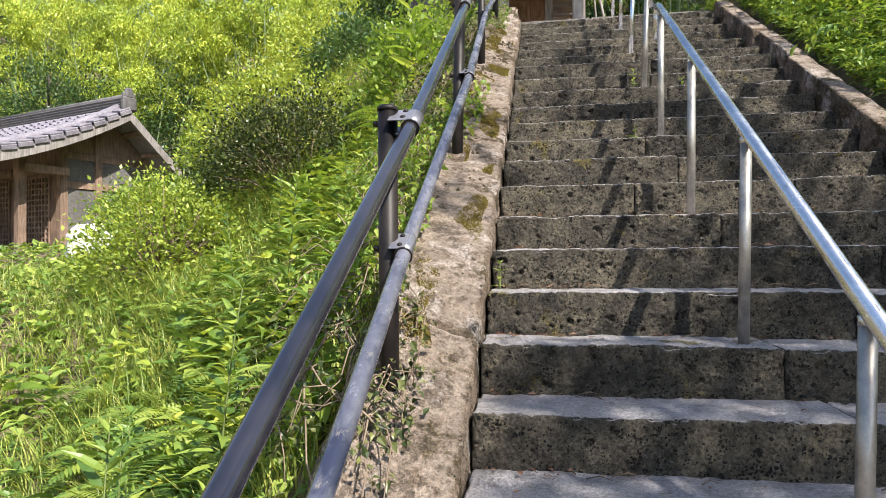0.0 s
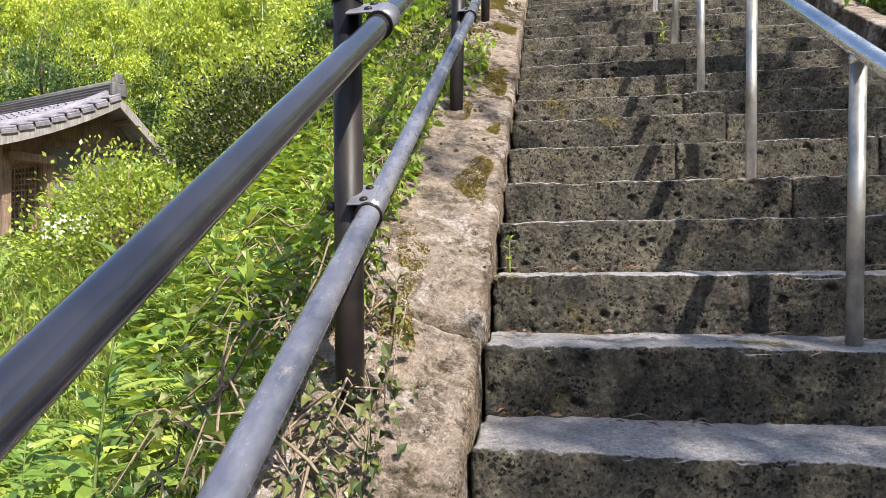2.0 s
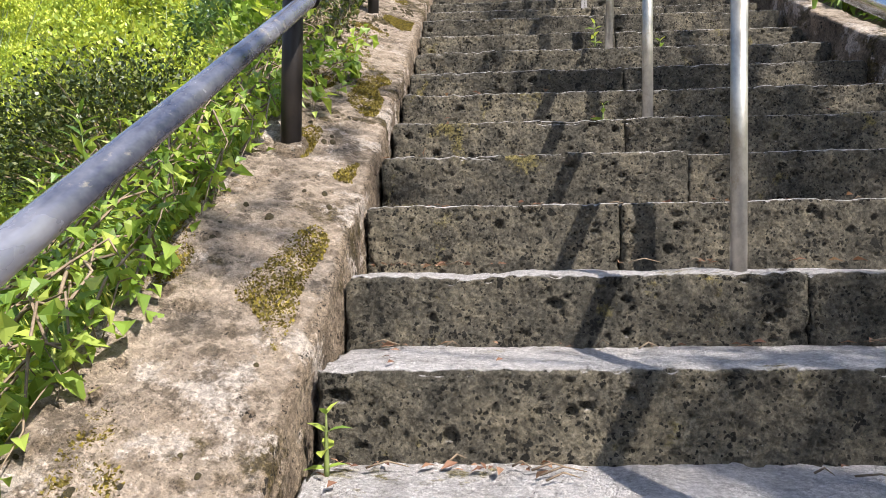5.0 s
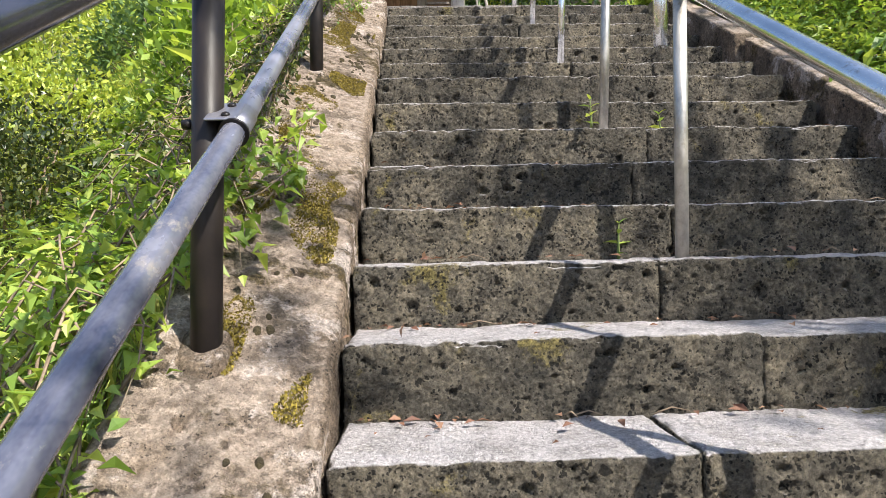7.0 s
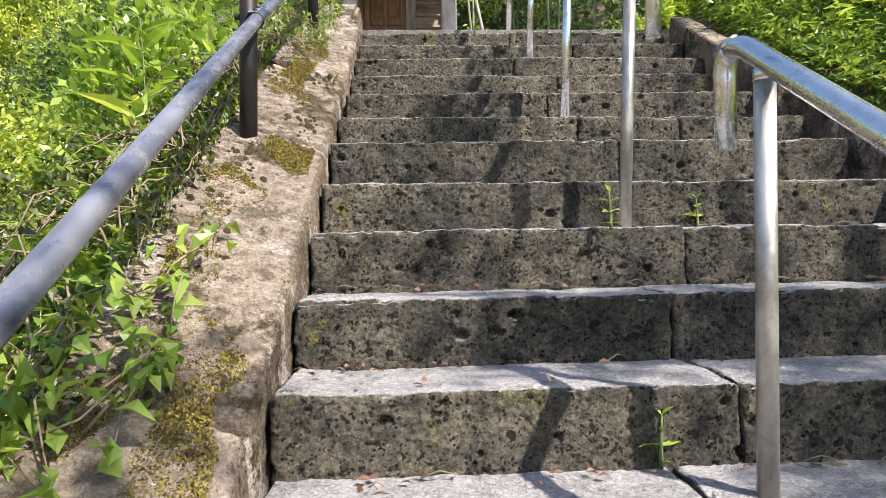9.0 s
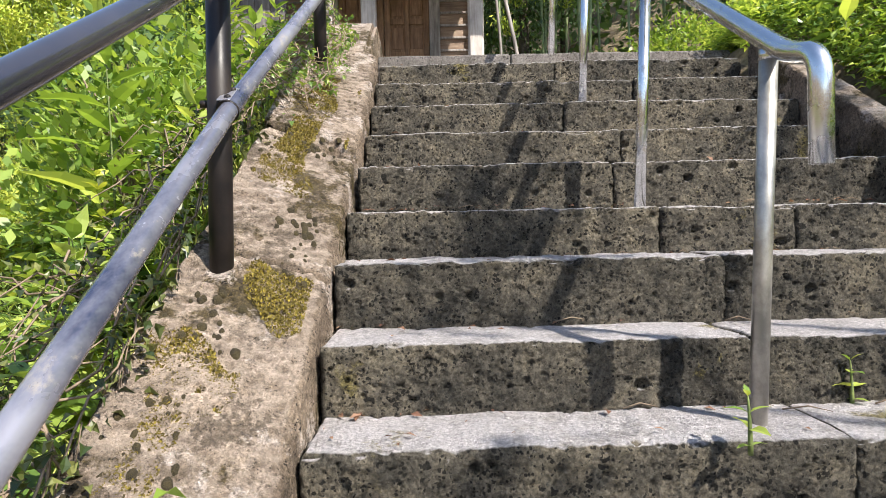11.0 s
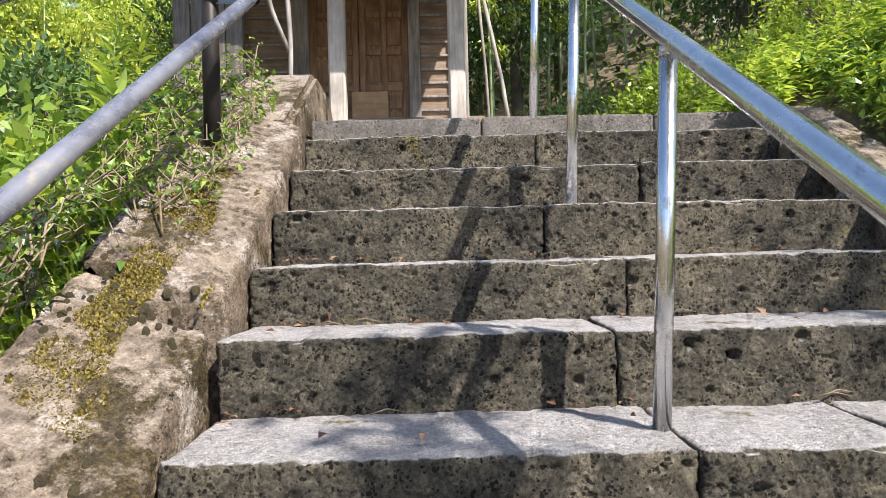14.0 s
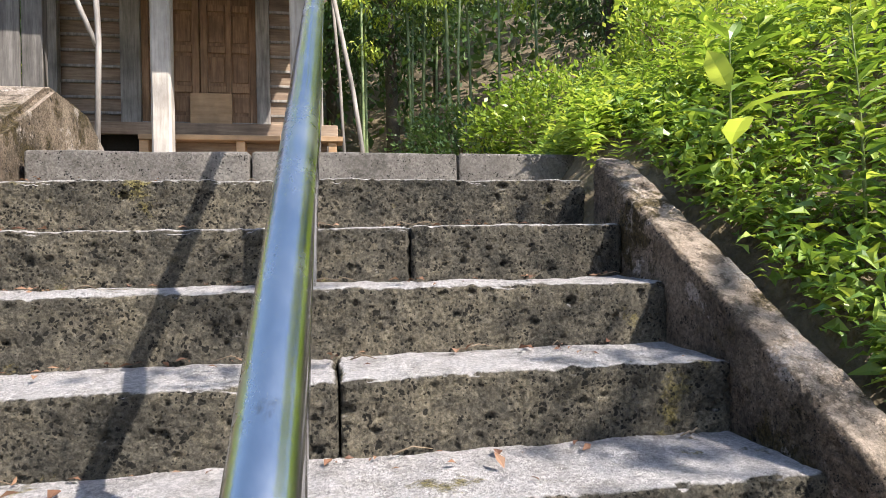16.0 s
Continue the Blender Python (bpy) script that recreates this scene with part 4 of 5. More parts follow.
def scatter(makers, spots, turn=True, low=0.85, high=1.15, sink=0.0):
    """Copies of the made things at spots (x, y); the first spots take the originals."""
    for k, (x, y) in enumerate(spots):
        s = rng.uniform(low, high)
        m = Matrix.LocRotScale((x, y, ground_height(x, y) - sink), Euler((0, 0, rng.uniform(0, 6.28) if turn else 0)), None)
        src = makers[k % len(makers)]
        ob = src if k < len(makers) else copy_thing(src, m)
        ob.scale = (1, 1, 1)
        ob.matrix_basis = m @ Matrix.Diagonal((s, s, s, 1))


bamboos = [bamboo(s, h, c, 0.15) for s, h, c in ((1, 9.5, 3), (2, 11, 3), (3, 8.5, 4), (4, 10, 2))]
spots = []
for k in range(105):
    y = rng.uniform(22, 44)
    spots.append((rng.uniform(-36, -7) * (0.6 + y / 70), y))
for k in range(34):
    spots.append((rng.uniform(-5, 14), rng.uniform(17.5, 30)))
for k in range(14):
    spots.append((rng.uniform(9, 16), rng.uniform(6, 18)))
scatter(bamboos, spots)

dark_trees = [broadleaf(11, 8.5, (2.4, 2.4, 3.4), 120, 42, 0.2, LEAF_TREE, "dark green broadleaf tree on the hillside"), broadleaf(12, 6.5, (2.0, 2.0, 2.5), 90, 42, 0.18, LEAF_TREE, "dark green broadleaf tree on the hillside")]
scatter(dark_trees, [(-5.2, 19.5), (-7.5, 21), (-3.4, 17.5), (1.5, 23), (4.8, 23.5), (7.5, 17), (-10, 22.5), (9, 13.5), (-15, 24), (3, 20), (-20, 22), (-2.6, 21.5)])
yellow = broadleaf(13, 5.6, (1.5, 1.5, 1.7), 60, 46, 0.16, LEAF_MAPLE, "small yellow-green tree in full sun", trunk=0.08)
scatter([yellow], [(-5.9, 15.0)])

# trees beside and behind the stairs, whose crowns dapple the light
def shade_tree(seed, x, y, spots):
    """A tall tree whose boughs hang where they shade the given spots of the stairs."""
    ob = thing("tree", "tall leafy tree shading the stairs", "tree", "shade trees")
    ob.location = (x, y, ground_height(x, y))
    r = np.random.default_rng(seed)
    lift = r.uniform(6.6, 8.2, len(spots)) - spots[:, 2]
    cs = spots + np.array(SUN_TO)[None, :] / SUN_TO.z * lift[:, None] - np.array(ob.location)
    top = float(cs[:, 2].max())
    mid = cs.mean(0) * np.array((0.6, 0.6, 0))
    part("trunk", tube(bmesh.new(), [(0, 0, -0.4), (0.06, -0.04, top * 0.3), (mid[0] * 0.5, mid[1] * 0.5, top * 0.6), (mid[0], mid[1], top * 0.95)], [0.19, 0.15, 0.11, 0.04], 10), BARK, ob)
    bm = bmesh.new()
    for c in cs[::7]:
        f = r.uniform(0.45, 0.8)
        s = Vector((mid[0] * (f - 0.3), mid[1] * (f - 0.3), top * f))
        c = Vector(c)
        tube(bm, [s, s.lerp(c, 0.5) + Vector((0, 0, 0.25)), c], [0.04, 0.022, 0.006], 6)
    part("branchwork", bm, BARK, ob)
    v, f = clumps(cs, 42, 0.11, 0.11, 0.055, droop=0.25, shape=small_mesh)
    soft_object("crown", v, f, LEAF_TREE, ob)


def shaded(x, y):
    if y < 0.7:
        return x > 0.16
    if y < 1.5:
        return x > 0.95 + 0.1 * math.sin(9 * y)
    if x < 0.03:
        return y < 2.9 and noise.noise(Vector((x * 2.5 + 8.3, y * 2.2, 0.4))) > 0.12
    n = noise.noise(Vector((x * 1.5 + 3.1, y * 1.25, 4.4))) + 0.45 * noise.noise(Vector((x * 4.1, y * 3.3, 1.7)))
    return n > 0.1 + 0.42 * smoothstep(3.0, 3.7, y) - 0.42 * smoothstep(4.7, 5.2, y)


spots = []
for x in np.arange(-0.4, 2.25, 0.17):
    for y in np.arange(-2.4, 6.4, 0.17):
        a, b = x + rng.uniform(-0.07, 0.07), y + rng.uniform(-0.07, 0.07)
        if shaded(a, b):
            spots.append((a, b, stair_line(b)))
spots = np.array(spots)
for seed, x, y, lo, hi in ((21, 6.4, -5.4, -9, 0.7), (22, 6.2, -2.9, 0.7, 3.0), (23, 5.9, -0.6, 3.0, 9)):
    shade_tree(seed, x, y, spots[(spots[:, 1] >= lo) & (spots[:, 1] < hi)])

# -- bushes --
def bush(seed, radii, clusters, per, leaf, mat, label, name="bush", twigs=True):
    ob = thing(name, label, "bush")
    r = np.random.default_rng(seed)
    cs = unit(r.normal(0, 1, (clusters, 3)))
    cs[:, 2] = np.abs(cs[:, 2])
    cs = cs * r.uniform(0.72, 1.05, (clusters, 1)) * np.array(radii)
    v, f = clumps(cs, per, 0.1, leaf, leaf * 0.55, outward=(0, 0, -0.2), droop=0.2, shape=small_mesh if leaf < 0.095 else broad_mesh)
    soft_object("leaves", v, f, mat, ob)
    bm = bmesh.new()
    for c in cs[:: 30 if name == "ivy_mound" else 6]:
        c = Vector(c)
        tube(bm, [(c.x * 0.15, c.y * 0.15, -0.15), c * 0.6, c * 0.97], [0.014, 0.01, 0.004], 5)
    part("twig_mass", bm, STICK, ob)
    return ob


def place(ob, x, y, turn=0.0, lift=0.0, scale=1.0):
    ob.matrix_basis = Matrix.LocRotScale((x, y, ground_height(x, y) + lift), Euler((0, 0, turn)), (scale, scale, scale))
    return ob


place(bush(31, (1.15, 0.9, 1.0), 1000, 18, 0.042, LEAF_IVY, "dense dark ivy mound with dry vines", "ivy_mound"), -2.4, 5.0, 0.4)
place(bush(35, (0.85, 0.8, 0.95), 520, 18, 0.05, LEAF_MAPLE, "sunlit yellow-green bush beside the ivy"), -3.5, 4.1)
place(bush(32, (1.25, 0.8, 1.3), 620, 18, 0.06, LEAF_MAPLE, "bright leafy bush beside the ivy mound"), -3.2, 6.3)
place(bush(33, (0.6, 0.7, 1.15), 260, 14, 0.075, LEAF_SHRUB, "bright green large-leaved shrub by the curb", "shrub"), -1.25, 5.7)
place(bush(34, (0.85, 0.85, 0.95), 330, 18, 0.06, LEAF_SHRUB, "sunlit yellow-green bush below the stairs"), -4.2, 7.2)
place(bush(36, (1.2, 1.0, 0.6), 330, 18, 0.07, LEAF_WEED, "leafy bush in front of the tiled hall"), -6.3, 8.6)
place(bush(37, (1.2, 1.2, 1.4), 420, 20, 0.075, LEAF_TREE, "dark shrub beside the shrine"), 3.3, 13.2)
place(bush(38, (1.3, 1.1, 1.3), 420, 20, 0.075, LEAF_SHRUB, "bright sunlit bush on the bank"), 5.2, 9.6)
place(bush(39, (1.2, 1.0, 1.0), 420, 20, 0.075, LEAF_SHRUB, "bright sunlit bush on the bank"), 4.2, 11.3)
place(bush(40, (1.0, 1.0, 1.2), 420, 20, 0.075, LEAF_TREE, "dark leafy shrub behind the railing"), -2.9, 9.2)

# -- weeds --
def weed(seed, height, rows, leaf, width, mat, label, name="weed", whorl=3):
    ob = thing(name, label, "weed", "weeds on the banks")
    r = np.random.default_rng(seed)
    lean = r.normal(0, 0.1, 2)
    pts = [(lean[0] * height * t * t, lean[1] * height * t * t, height * t) for t in np.linspace(-0.04, 1, 6)]
    part("stem", tube(bmesh.new(), pts, [0.006, 0.006, 0.005, 0.004, 0.003, 0.002], 5), STEM, ob)
    pos, way, ln = [], [], []
    for k in range(rows):
        t = 0.12 + 0.88 * k / (rows - 1)
        p = np.array((lean[0] * height * t * t, lean[1] * height * t * t, height * t))
        for j in range(whorl):
            a = 2 * math.pi * j / whorl + k * 1.3 + r.normal(0, 0.2)
            pos.append(p)
            way.append((math.cos(a), math.sin(a), 0.35 + 0.8 * t * t + r.normal(0, 0.15)))
            ln.append(leaf * (0.65 + 0.7 * math.sin(math.pi * min(0.95, t * 0.9 + 0.1))) * r.uniform(0.8, 1.15))
    ln = np.array(ln)
    v, f = broad_mesh(np.array(pos), np.array(way), ln, ln * width, 0.12, 0.35)
    soft_object("leaves", v, f, mat, ob)
    return ob


weeds = [weed(51, 0.75, 15, 0.12, 0.22, LEAF_WEED, "slender green weed with narrow leaves"), weed(52, 1.05, 20, 0.13, 0.2, LEAF_WEED, "slender green weed with narrow leaves"),
         weed(53, 0.5, 8, 0.17, 0.42, LEAF_WEED, "broad-leaved green weed on the bank"), weed(54, 0.65, 9, 0.15, 0.45, LEAF_SHRUB, "bright green broad-leaved weed on the bank"), weed(55, 0.4, 8, 0.12, 0.5, LEAF_WEED, "low leafy green weed near the ground")]
spots = []
for k in range(120):
    y = rng.uniform(1.0, 11.0)
    spots.append((3.0 + rng.exponential(1.0) + 0.15 * max(0, y - 6), y))
for k in range(95):
    y = rng.uniform(-1.2, 7.5)
    spots.append((-0.55 - rng.exponential(0.8) - 0.3 * max(0, y - 6), y))
scatter(weeds, spots, low=0.5, high=1.0)


def weed_mass(count, x_from, spread, ylo, yhi, leaf, width, tall_to, mat, label):
    """Many leafy stalks joined into one mass."""
    pos, way, ln = [], [], []
    for k in range(count):
        y = rng.uniform(ylo, yhi)
        x = x_from + rng.gamma(1.4, spread) + 0.1 * max(0, y - 6) if x_from > 0 else x_from - rng.gamma(1.4, spread) - 0.35 * max(0, y - 5.6)
        z, h, turn = ground_height(x, y), tall_to * rng.uniform(0.5, 1.1), rng.uniform(0, 6.28)
        lx, ly = rng.normal(0, 0.12, 2)
        rows = int(rng.integers(5, 10))
        for j in range(rows):
            t = 0.2 + 0.8 * j / (rows - 1)
            for side in (0, 2.1, 4.2):
                a = turn + 1.3 * j + side + rng.normal(0, 0.25)
                pos.append((x + lx * h * t, y + ly * h * t, z + h * t))
                way.append((math.cos(a), math.sin(a), 0.15 + 0.7 * t * t + rng.normal(0, 0.2)))
                ln.append(leaf * (0.6 + 0.6 * math.sin(math.pi * min(0.95, t))) * rng.uniform(0.7, 1.25))
    ln = np.array(ln)
    v, f = broad_mesh(np.array(pos), np.array(way), ln, ln * width, 0.12, 0.35)
    tagged(soft_object("weed_patch", v, f, mat), label, "weeds", kind="stuff")


weed_mass(150, -0.56, 0.75, -1.4, 6.4, 0.14, 0.62, 0.4, LEAF_SHRUB, "broad-leaved bright green weeds on the slope")
weed_mass(120, -0.58, 0.8, -1.4, 6.4, 0.11, 0.5, 0.55, LEAF_WEED, "leafy green weeds among the grass")
weed_mass(90, -0.9, 1.1, -1.0, 6.4, 0.1, 0.5, 0.6, LEAF_MAPLE, "yellow-green weeds in full sun")
weed_mass(420, 2.66, 0.8, 3.0, 10.5, 0.075, 0.32, 0.5, LEAF_SHRUB, "slim bright weeds with small leaves on the bank")
weed_mass(160, 2.9, 1.1, 4.0, 11.0, 0.07, 0.3, 0.75, LEAF_WEED, "tall green weeds in the sun")
weed_mass(70, 2.27, 0.12, 6.02, 7.3, 0.06, 0.35, 0.3, LEAF_SHRUB, "low weeds round the head of the curb")
tall = weed(57, 0.55, 6, 0.22, 0.3, LEAF_SHRUB, "tall plant with long pale green leaves on the bank", whorl=2)
place(tall, 2.62, 5.65)
place(weed(58, 0.7, 16, 0.1, 0.22, LEAF_WEED, "tall slender weed beside the curb"), 2.75, 5.2)
place(weed(59, 1.3, 12, 0.24, 0.3, LEAF_SHRUB, "tall leafy plant beside the railing", whorl=2), -1.05, 4.9)


def fern(seed):
    ob = thing("fern", "arching green fern on the grassy slope", "fern", "ferns on the slope")
    r = np.random.default_rng(seed)
    for k in range(7):
        a = 2 * math.pi * k / 7 + r.normal(0, 0.2)
        ln = r.uniform(0.35, 0.55)
        t = np.linspace(0.12, 1, 22)
        spine = np.stack([np.cos(a) * ln * t, np.sin(a) * ln * t, ln * (0.9 * t - 0.75 * t * t)], 1)
        side = np.array((-math.sin(a), math.cos(a), 0.0))
        size = 0.13 * np.sin(math.pi * np.clip(1.02 - t * 0.85, 0, 1)) + 0.01
        pos = np.concatenate([spine, spine])
        way = np.concatenate([np.tile(side, (22, 1)), np.tile(-side, (22, 1))]) + np.array((math.cos(a), math.sin(a), -0.1)) * 0.35
        v, f = leaf_mesh(pos, way, np.concatenate([size, size]), 0.02, 0.05, np.tile((0, 0, 1.0), (44, 1)), 0.05)
        soft_object("frond", v, f, LEAF_WEED, ob)
    return ob


scatter([fern(61), fern(62)], [(-0.9 - rng.exponential(0.7), rng.uniform(0.2, 5.0)) for k in range(34)], low=0.8, high=1.3)

# -- grass and ground cover --
n = 60000
ys = rng.uniform(-2.2, 8.5, n)
xs = -0.46 - rng.gamma(1.6, 1.35, n) - 2.4 * np.clip((ys - 5.8) / 2.7, 0, 1)
patch = np.array([noise.noise(Vector((x * 1.4, y * 1.4, 0))) for x, y in zip(xs, ys)])
keep = patch > -0.25
xs, ys, patch = xs[keep], ys[keep], patch[keep]
pos = np.stack([xs, ys, heights(xs, ys) - 0.02], 1)
way = rng.normal(0, 0.42, pos.shape)
way[:, 2] = 1
v, f = blade_mesh(pos, unit(way), rng.uniform(0.14, 0.42, len(pos)) * (1 + 0.7 * np.clip(patch, 0, 1)), rng.uniform(0.004, 0.009, len(pos)), rng.uniform(0.1, 1.1, len(pos)))
tagged(soft_object("grass", v, f, LEAF_GRASS), "long sunlit grass on the slope beside the stairs", "grass", kind="stuff")

n = 30000
ys = rng.uniform(-2, 16, n)
xs = -0.5 - rng.gamma(1.5, 2.6, n) - 2.4 * np.clip((ys - 5.8) / 2.7, 0, 1)
pos = np.stack([xs, ys, heights(xs, ys) + rng.uniform(0.0, 0.22, n)], 1)
way = rng.normal(0, 1, pos.shape)
way[:, 2] = np.abs(way[:, 2]) * 0.5
ln = rng.uniform(0.05, 0.1, n) * (1 + 0.12 * np.clip(-xs, 0, 12))
v, f = leaf_mesh(pos, way, ln, ln * 0.5)
tagged(soft_object("undergrowth", v, f, LEAF_WEED), "leafy green undergrowth covering the slope", "undergrowth", kind="stuff")
n = 26000
ys = rng.uniform(-1, 17, n)
xs = 2.5 + rng.gamma(1.5, 1.9, n) + 0.3 * np.clip((ys - 6) / 3, 0, 1)
pos = np.stack([xs, ys, heights(xs, ys) + rng.uniform(0.0, 0.22, n) * np.clip((xs - 2.4) / 1.2, 0.1, 1.6)], 1)
way = rng.normal(0, 1, pos.shape)
way[:, 2] = np.abs(way[:, 2]) * 0.7
ln = rng.uniform(0.05, 0.11, n) * (1 + 0.1 * np.clip(xs - 2, 0, 10))
v, f = leaf_mesh(pos, way, ln, ln * 0.42)
tagged(soft_object("undergrowth", v, f, LEAF_SHRUB), "bright leafy undergrowth on the bank", "undergrowth", kind="stuff")
n = 3000
ys = rng.uniform(2.5, 7.5, n)
xs = 2.47 + np.abs(rng.normal(0, 0.22, n))
pos = np.stack([xs, ys, heights(xs, ys) + rng.uniform(0.0, 0.14, n)], 1)
way = rng.normal(0, 1, pos.shape)
way[:, 2] = np.abs(way[:, 2]) * 0.5
ln = rng.uniform(0.04, 0.1, n)
v, f = leaf_mesh(pos, way, ln, ln * 0.45)
tagged(soft_object("undergrowth", v, f, LEAF_WEED), "low leafy weeds hugging the stone curb", "undergrowth", kind="stuff")
n = 12000
ys = rng.uniform(1, 9, n)
xs = 2.44 + np.abs(rng.normal(0, 0.6, n))
pos = np.stack([xs, ys, heights(xs, ys) + rng.uniform(0.0, 0.16, n)], 1)
way = rng.normal(0, 1, pos.shape)
way[:, 2] = np.abs(way[:, 2]) * 0.6
ln = rng.uniform(0.03, 0.075, n)
v, f = leaf_mesh(pos, way, ln, ln * 0.45)
tagged(soft_object("ground_cover", v, f, LEAF_WEED), "low green plants along the curb", "plants", kind="stuff")
# far woods over the hills
n = 60000
ys = rng.uniform(19, 60, n)
xs = rng.uniform(-45, 26, n)
pos = np.stack([xs, ys, heights(xs, ys) + rng.uniform(0, 2.6, n)], 1)
ln = rng.uniform(0.22, 0.45, n)
v, f = small_mesh(pos, rng.normal(0, 1, pos.shape), ln, ln * 0.5)
tagged(soft_object("woods", v, f, LEAF_TREE), "dense green woods over the far hillside", "woods", kind="stuff")

# -- tiles of the hall's roof --
tile_me = None
for k in range(12):
    for j in range(16):
        w = 0.13 + 0.33 * k
        u = 0.56 + 0.37 * j
        if tile_me is None:
            prof = [(-0.15, 0.035), (-0.115, 0.05), (-0.08, 0.03), (-0.02, 0.004), (0.06, 0.0), (0.12, 0.02), (0.15, 0.04)]
            tv = [(a, -0.02, c + 0.0) for a, c in prof] + [(a, 0.27, c + 0.035) for a, c in prof] + [(a, 0.27, c + 0.005) for a, c in prof]
            tf = [(i, i + 1, i + 8, i + 7) for i in range(6)] + [(i + 7, i + 8, i + 15, i + 14) for i in range(6)]
            tile_me = mesh_object("roof_tile", tv, tf, TILE, hall, smooth=False)
            ob = tile_me
        else:
            ob = new("roof_tile", tile_me.data)
            ob.parent = hall
        slope = math.atan2(roof_z(w + 0.13) - roof_z(w - 0.13), 0.26)
        ob.matrix_basis = Matrix.LocRotScale((u, w, roof_z(w) - 0.01), Euler((slope, 0, 0)), (1.28, 1.28, 1.7))
for k in range(10):
    w = 0.2 + 0.38 * k
    slope = math.atan2(roof_z(w + 0.13) - roof_z(w - 0.13), 0.26)
    bm = box(bmesh.new(), -0.13, 0.24, -0.185, 0.185, -0.03, 0.03, 0.018)
    box(bm, -0.14, -0.08, -0.185, 0.185, -0.15, -0.02, 0.018)
    bmesh.ops.transform(bm, matrix=Matrix.Translation((0, w, roof_z(w) + 0.03)) @ Matrix.Rotation(slope + 0.09, 4, "X") @ Matrix.Rotation(-0.1, 4, "Y"), verts=bm.verts[:])
    part("verge_tile", bm, TILE, hall)
# -- block painted white for a sun-glared patch before the hall --
rock = block_part("garden_rock", (-0.8, 0.8, -0.5, 0.5, -0.3, 0.75), WHITE, None, 5.5, 0.25, 0.1, 0.15)
tagged(rock, "white block for a sun-glared patch before the tiled hall", "rock")
rock.matrix_basis = Matrix.LocRotScale((-7.0, 7.7, ground_height(-7.0, 7.7) + 0.08), Euler((0, 0, 0.7)), (0.5, 0.5, 0.55))

# -- poles beside the shrine --
for label, pts, r in (("leaning pale wooden pole beside the shrine", [(-1.45, 10.3, 7.4), (-1.1, 10.2, 5.75), (-0.92, 10.2, 5.3)], 0.024), ("forked grey branch standing by the screen", [(-0.95, 10.22, 3.72), (-0.9, 10.2, 5.4), (-1.0, 10.2, 7.3)], 0.027),
                      ("slanting bamboo pole behind the porch", [(1.75, 11.2, 3.72), (1.55, 11.3, 5.2), (1.3, 11.5, 6.6)], 0.028), ("thin bamboo pole by the shrine corner", [(1.5, 12.1, 3.72), (1.42, 12.1, 5.5), (1.3, 12.2, 7.2)], 0.022)):
    pole = thing("pole", label, "pole")
    part("shaft", tube(bmesh.new(), rounded(pts, 0.12), r, 10), WOOD_GREY, pole)

# -- moss, vines and litter on the curb and the steps --
n = 200000
ys = rng.uniform(0.2, 6.0, n)
xs = rng.uniform(-0.39, -0.04, n)
m = np.array([noise.noise(Vector((x * 6 + 11, y * 3.2, 2))) for x, y in zip(xs, ys)])
bed = 0.34 * np.exp(-(((ys - 2.85) / 0.3) ** 2)) + 0.3 * np.exp(-(((ys - 5.15) / 0.28) ** 2)) + 0.2 * np.exp(-(((ys - 4.3) / 0.2) ** 2))
keep = m + bed - 0.7 * np.abs(xs + 0.22) > 0.17
xs, ys = xs[keep], ys[keep]
pos = np.stack([xs, ys, ys * SLOPE + 0.043 - 0.3 * xs], 1)
way = rng.normal(0, 0.8, pos.shape)
way[:, 2] = 1
ln = rng.uniform(0.005, 0.011, len(pos))
v, f = small_mesh(pos, way, ln, ln * 0.7)
tagged(soft_object("moss", v, f, MOSS), "golden brown moss tufts on the curb", "moss", kind="stuff")

# dark cushions of moss
lump_v, lump_f = [], []
for k in range(420):
    y = rng.uniform(3.2, 5.3) if k % 6 else rng.uniform(0.5, 3.2)
    x = rng.uniform(-0.37, -0.06)
    if noise.noise(Vector((x * 5 + 2, y * 2.6, 7))) < -0.02:
        continue
    r = rng.uniform(0.005, 0.012)
    top = y * SLOPE + 0.043 - 0.3 * x
    first = len(lump_v)
    for ring, (out, up) in enumerate(((1.0, -0.3), (0.9, 0.45), (0.5, 0.8))):
        for j in range(8):
            a, jit = 2 * math.pi * j / 8, rng.uniform(0.75, 1.25)
            dx, dy = r * out * jit * math.cos(a), r * out * jit * 1.2 * math.sin(a)
            lump_v.append((x + dx, y + dy, top + r * up + dy * SLOPE - 0.3 * dx))
    lump_v.append((x, y, top + r * 0.92))
    for ring in (0, 1):
        for j in range(8):
            a, b = first + ring * 8 + j, first + ring * 8 + (j + 1) % 8
            lump_f.append((a, b, b + 8, a + 8))
    for j in range(8):
        lump_f.append((first + 16 + j, first + 16 + (j + 1) % 8, first + 24, first + 24))
lump_f = [f if f[2] != f[3] else f[:3] for f in lump_f]
tagged(mesh_object("moss_cushions", lump_v, lump_f, MOSS_DARK, smooth=True), "dark brown moss cushions dotted over the curb", "moss", kind="stuff")

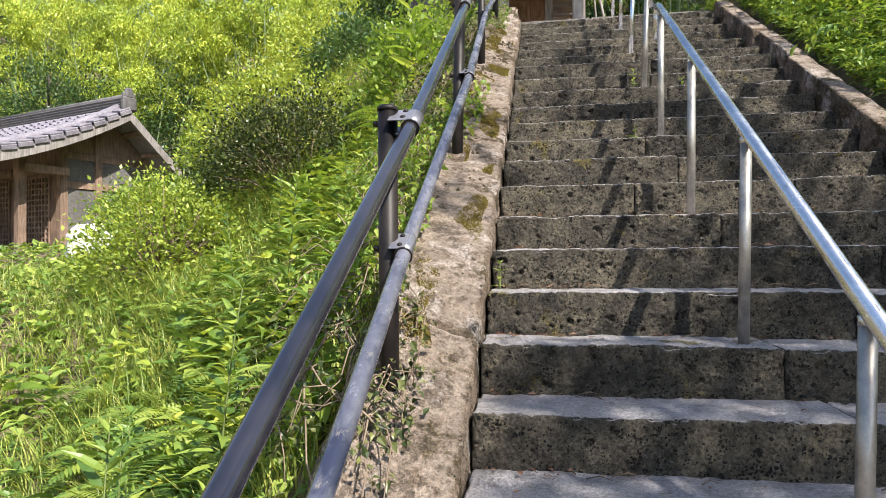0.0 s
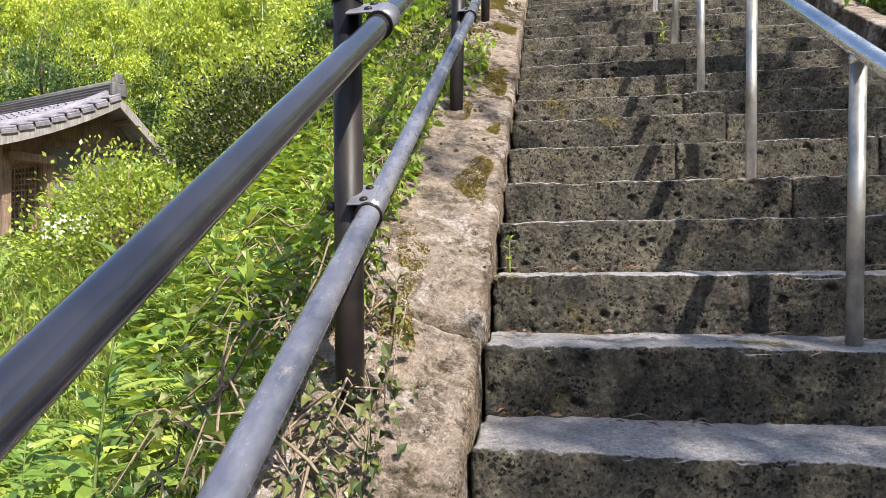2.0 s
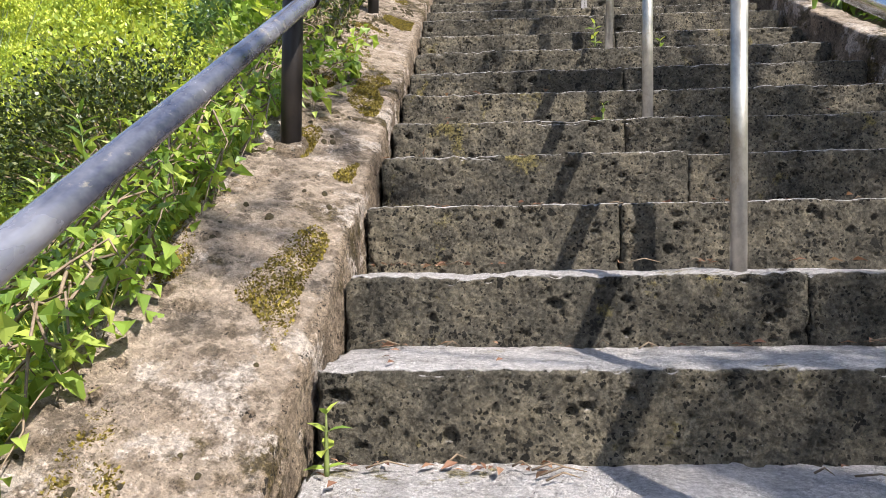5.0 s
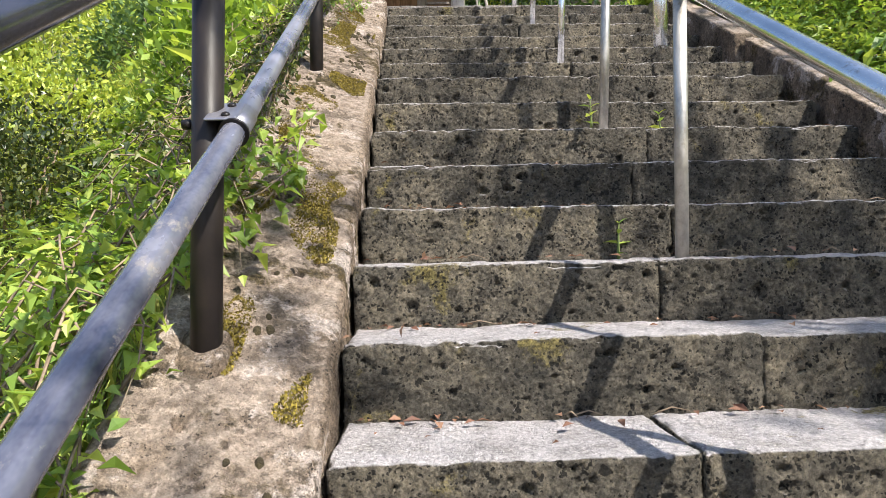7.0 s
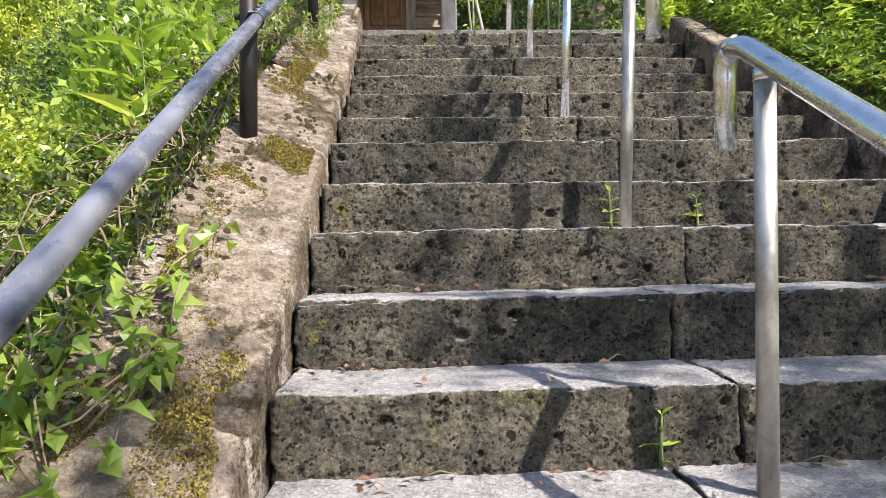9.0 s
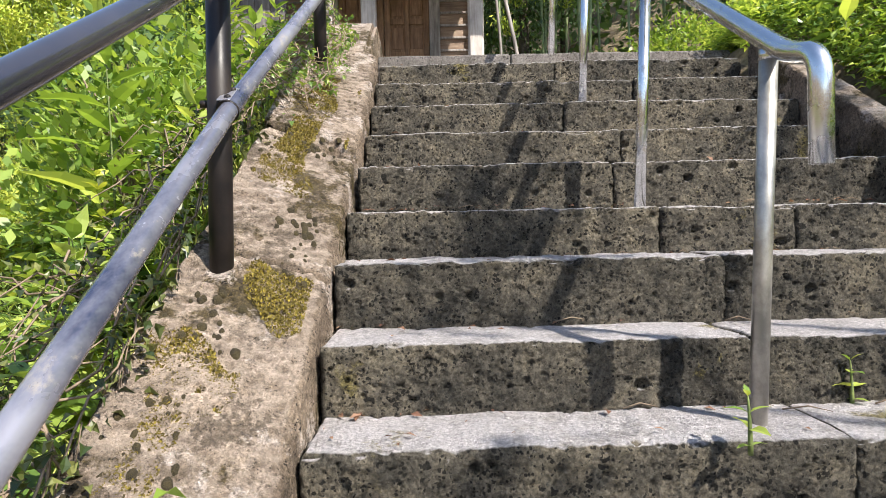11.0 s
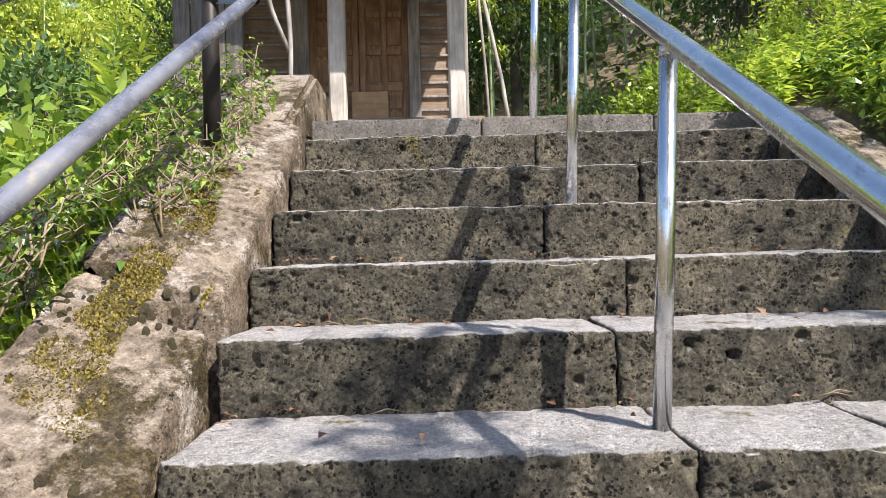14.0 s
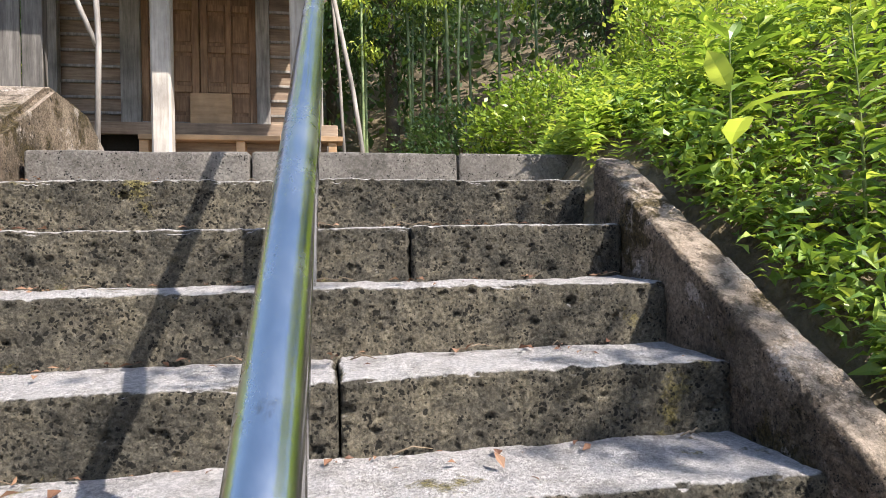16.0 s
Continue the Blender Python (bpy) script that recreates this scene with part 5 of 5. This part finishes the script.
# creeping vines over the head of the curb and round a post
def vine_mat(name, label, ylo, yhi, count, xlo, xhi, leaf, mat=LEAF_IVY):
    ob = thing(name, label, "vine")
    bm = bmesh.new()
    spots = []
    for k in range(count):
        x, y = rng.uniform(xlo, xhi), rng.uniform(ylo, yhi)
        a = rng.uniform(0, 6.28)
        pts = []
        for j in range(6):
            lift = 0.02 + 0.13 * math.sin(j * 0.6) * rng.uniform(0.2, 1)
            pts.append((x, y, min(y, 7.0) * SLOPE + 0.045 - 0.3 * max(x, -0.46) + lift - 0.25 * max(0, -0.46 - x)))
            a += rng.normal(0, 0.5)
            x, y = min(xhi + 0.02, x + 0.07 * math.cos(a)), y + 0.07 * math.sin(a)
        tube(bm, pts, [0.004, 0.004, 0.003, 0.003, 0.002, 0.001], 4)
        spots += pts[1:]
    part("stem_tangle", bm, STICK, ob)
    spots = np.array(spots)
    v, f = clumps(spots, 3, 0.025, leaf, leaf * 0.6, droop=0.0)
    soft_object("leaves", v, f, mat, ob)
    return ob


vine_mat("vine_tangle", "tangled dry vines and ivy over the curb", 4.95, 6.4, 85, -0.6, -0.2, 0.036, LEAF_WEED)
vine_mat("vine_tangle", "dark ivy round the foot of a railing post", 0.0, 0.55, 40, -0.6, -0.2, 0.035)
vine_mat("vine_tangle", "dark creeping ivy along the edge of the curb", 2.6, 3.8, 60, -0.68, -0.38, 0.035)

vine_mat("vine_tangle", "bright leaves creeping over the mossy curb", 2.5, 3.1, 16, -0.44, -0.22, 0.06, LEAF_SHRUB)
vine_mat("vine_tangle", "leafy creepers hanging over the curb edge", 0.6, 2.4, 60, -0.6, -0.36, 0.055, LEAF_SHRUB)
vine_mat("vine_tangle", "creeping ivy spilling over the curb edge", 0.7, 2.5, 50, -0.74, -0.42, 0.04, LEAF_WEED)
vine_mat("vine_tangle", "creeping ivy spilling over the curb edge", 3.8, 4.9, 40, -0.74, -0.42, 0.036)
n = 900
ys = rng.uniform(-0.9, 6.4, n)
i = np.floor(ys / GOING)
back = rng.random(n) < 0.75
ys = np.where(back, (i + 1) * GOING - np.abs(rng.normal(0, 0.04, n)) - 0.015, ys)
xs = np.where(rng.random(n) < 0.3, np.abs(rng.normal(0, 0.25, n)) + 0.03, rng.uniform(0.03, 2.2, n))
zs = np.minimum(i, 19) * RISE + 0.012
pos = np.stack([xs, ys, zs], 1)
way = rng.normal(0, 1, pos.shape)
way[:, 2] = rng.uniform(-0.05, 0.25, n)
ln = rng.uniform(0.012, 0.05, n)
v, f = leaf_mesh(pos, way, ln, ln * rng.uniform(0.25, 0.6, n), 0.2, None, 0.1)
tagged(soft_object("fallen_leaves", v, f, LEAF_DRY), "small brown fallen leaves scattered on the steps", "leaves", kind="stuff")
bm = bmesh.new()
for k in range(150):
    y = rng.uniform(-0.8, 6.3)
    i = math.floor(y / GOING)
    y = (i + 1) * GOING - abs(rng.normal(0, 0.05)) - 0.02
    x, a, ln = rng.uniform(0.05, 2.15), rng.normal(0, 0.5), rng.uniform(0.03, 0.13)
    z = min(i, 19) * RISE + 0.012
    tube(bm, [(x, y, z), (x + ln * 0.5 * math.cos(a), y + 0.3 * ln * math.sin(a), z + 0.012), (x + ln * math.cos(a), y + 0.5 * ln * math.sin(a), z)], [0.0025, 0.0022, 0.001], 4)
tagged(part("twigs", bm, STICK, None), "thin dry twigs lying on the steps", "twigs", kind="stuff")
sprout = weed(71, 0.12, 4, 0.045, 0.45, LEAF_WEED, "small green sprout in a step joint", "sprout", 2)
sprout.matrix_basis = pose(0.98, 3.44, 10 * RISE + 0.19, 0, 0, 20)
copy_thing(sprout, pose(1.42, 3.78, 11 * RISE, 0, 0, 120))
copy_thing(sprout, pose(0.05, 1.2, 3 * RISE, 0, 0, 200))
copy_thing(sprout, pose(0.9, 2.85, 8 * RISE, 0, 0, 300))
spray = thing("leaf_spray", "drooping spray of pale leaves on the curb", "branch")
v, f = clumps(np.array([(2.42 + 0.05 * k, 3.72 + 0.04 * k, 3.75 * SLOPE + 0.2 + 0.03 * k) for k in range(6)]), 9, 0.06, 0.13, 0.045, droop=1.2)
soft_object("leaves", v, f, LEAF_WEED, spray)
part("stem", tube(bmesh.new(), [(2.75, 3.95, 2.5), (2.55, 3.8, 2.5), (2.4, 3.7, 2.42)], 0.006, 5), STICK, spray)
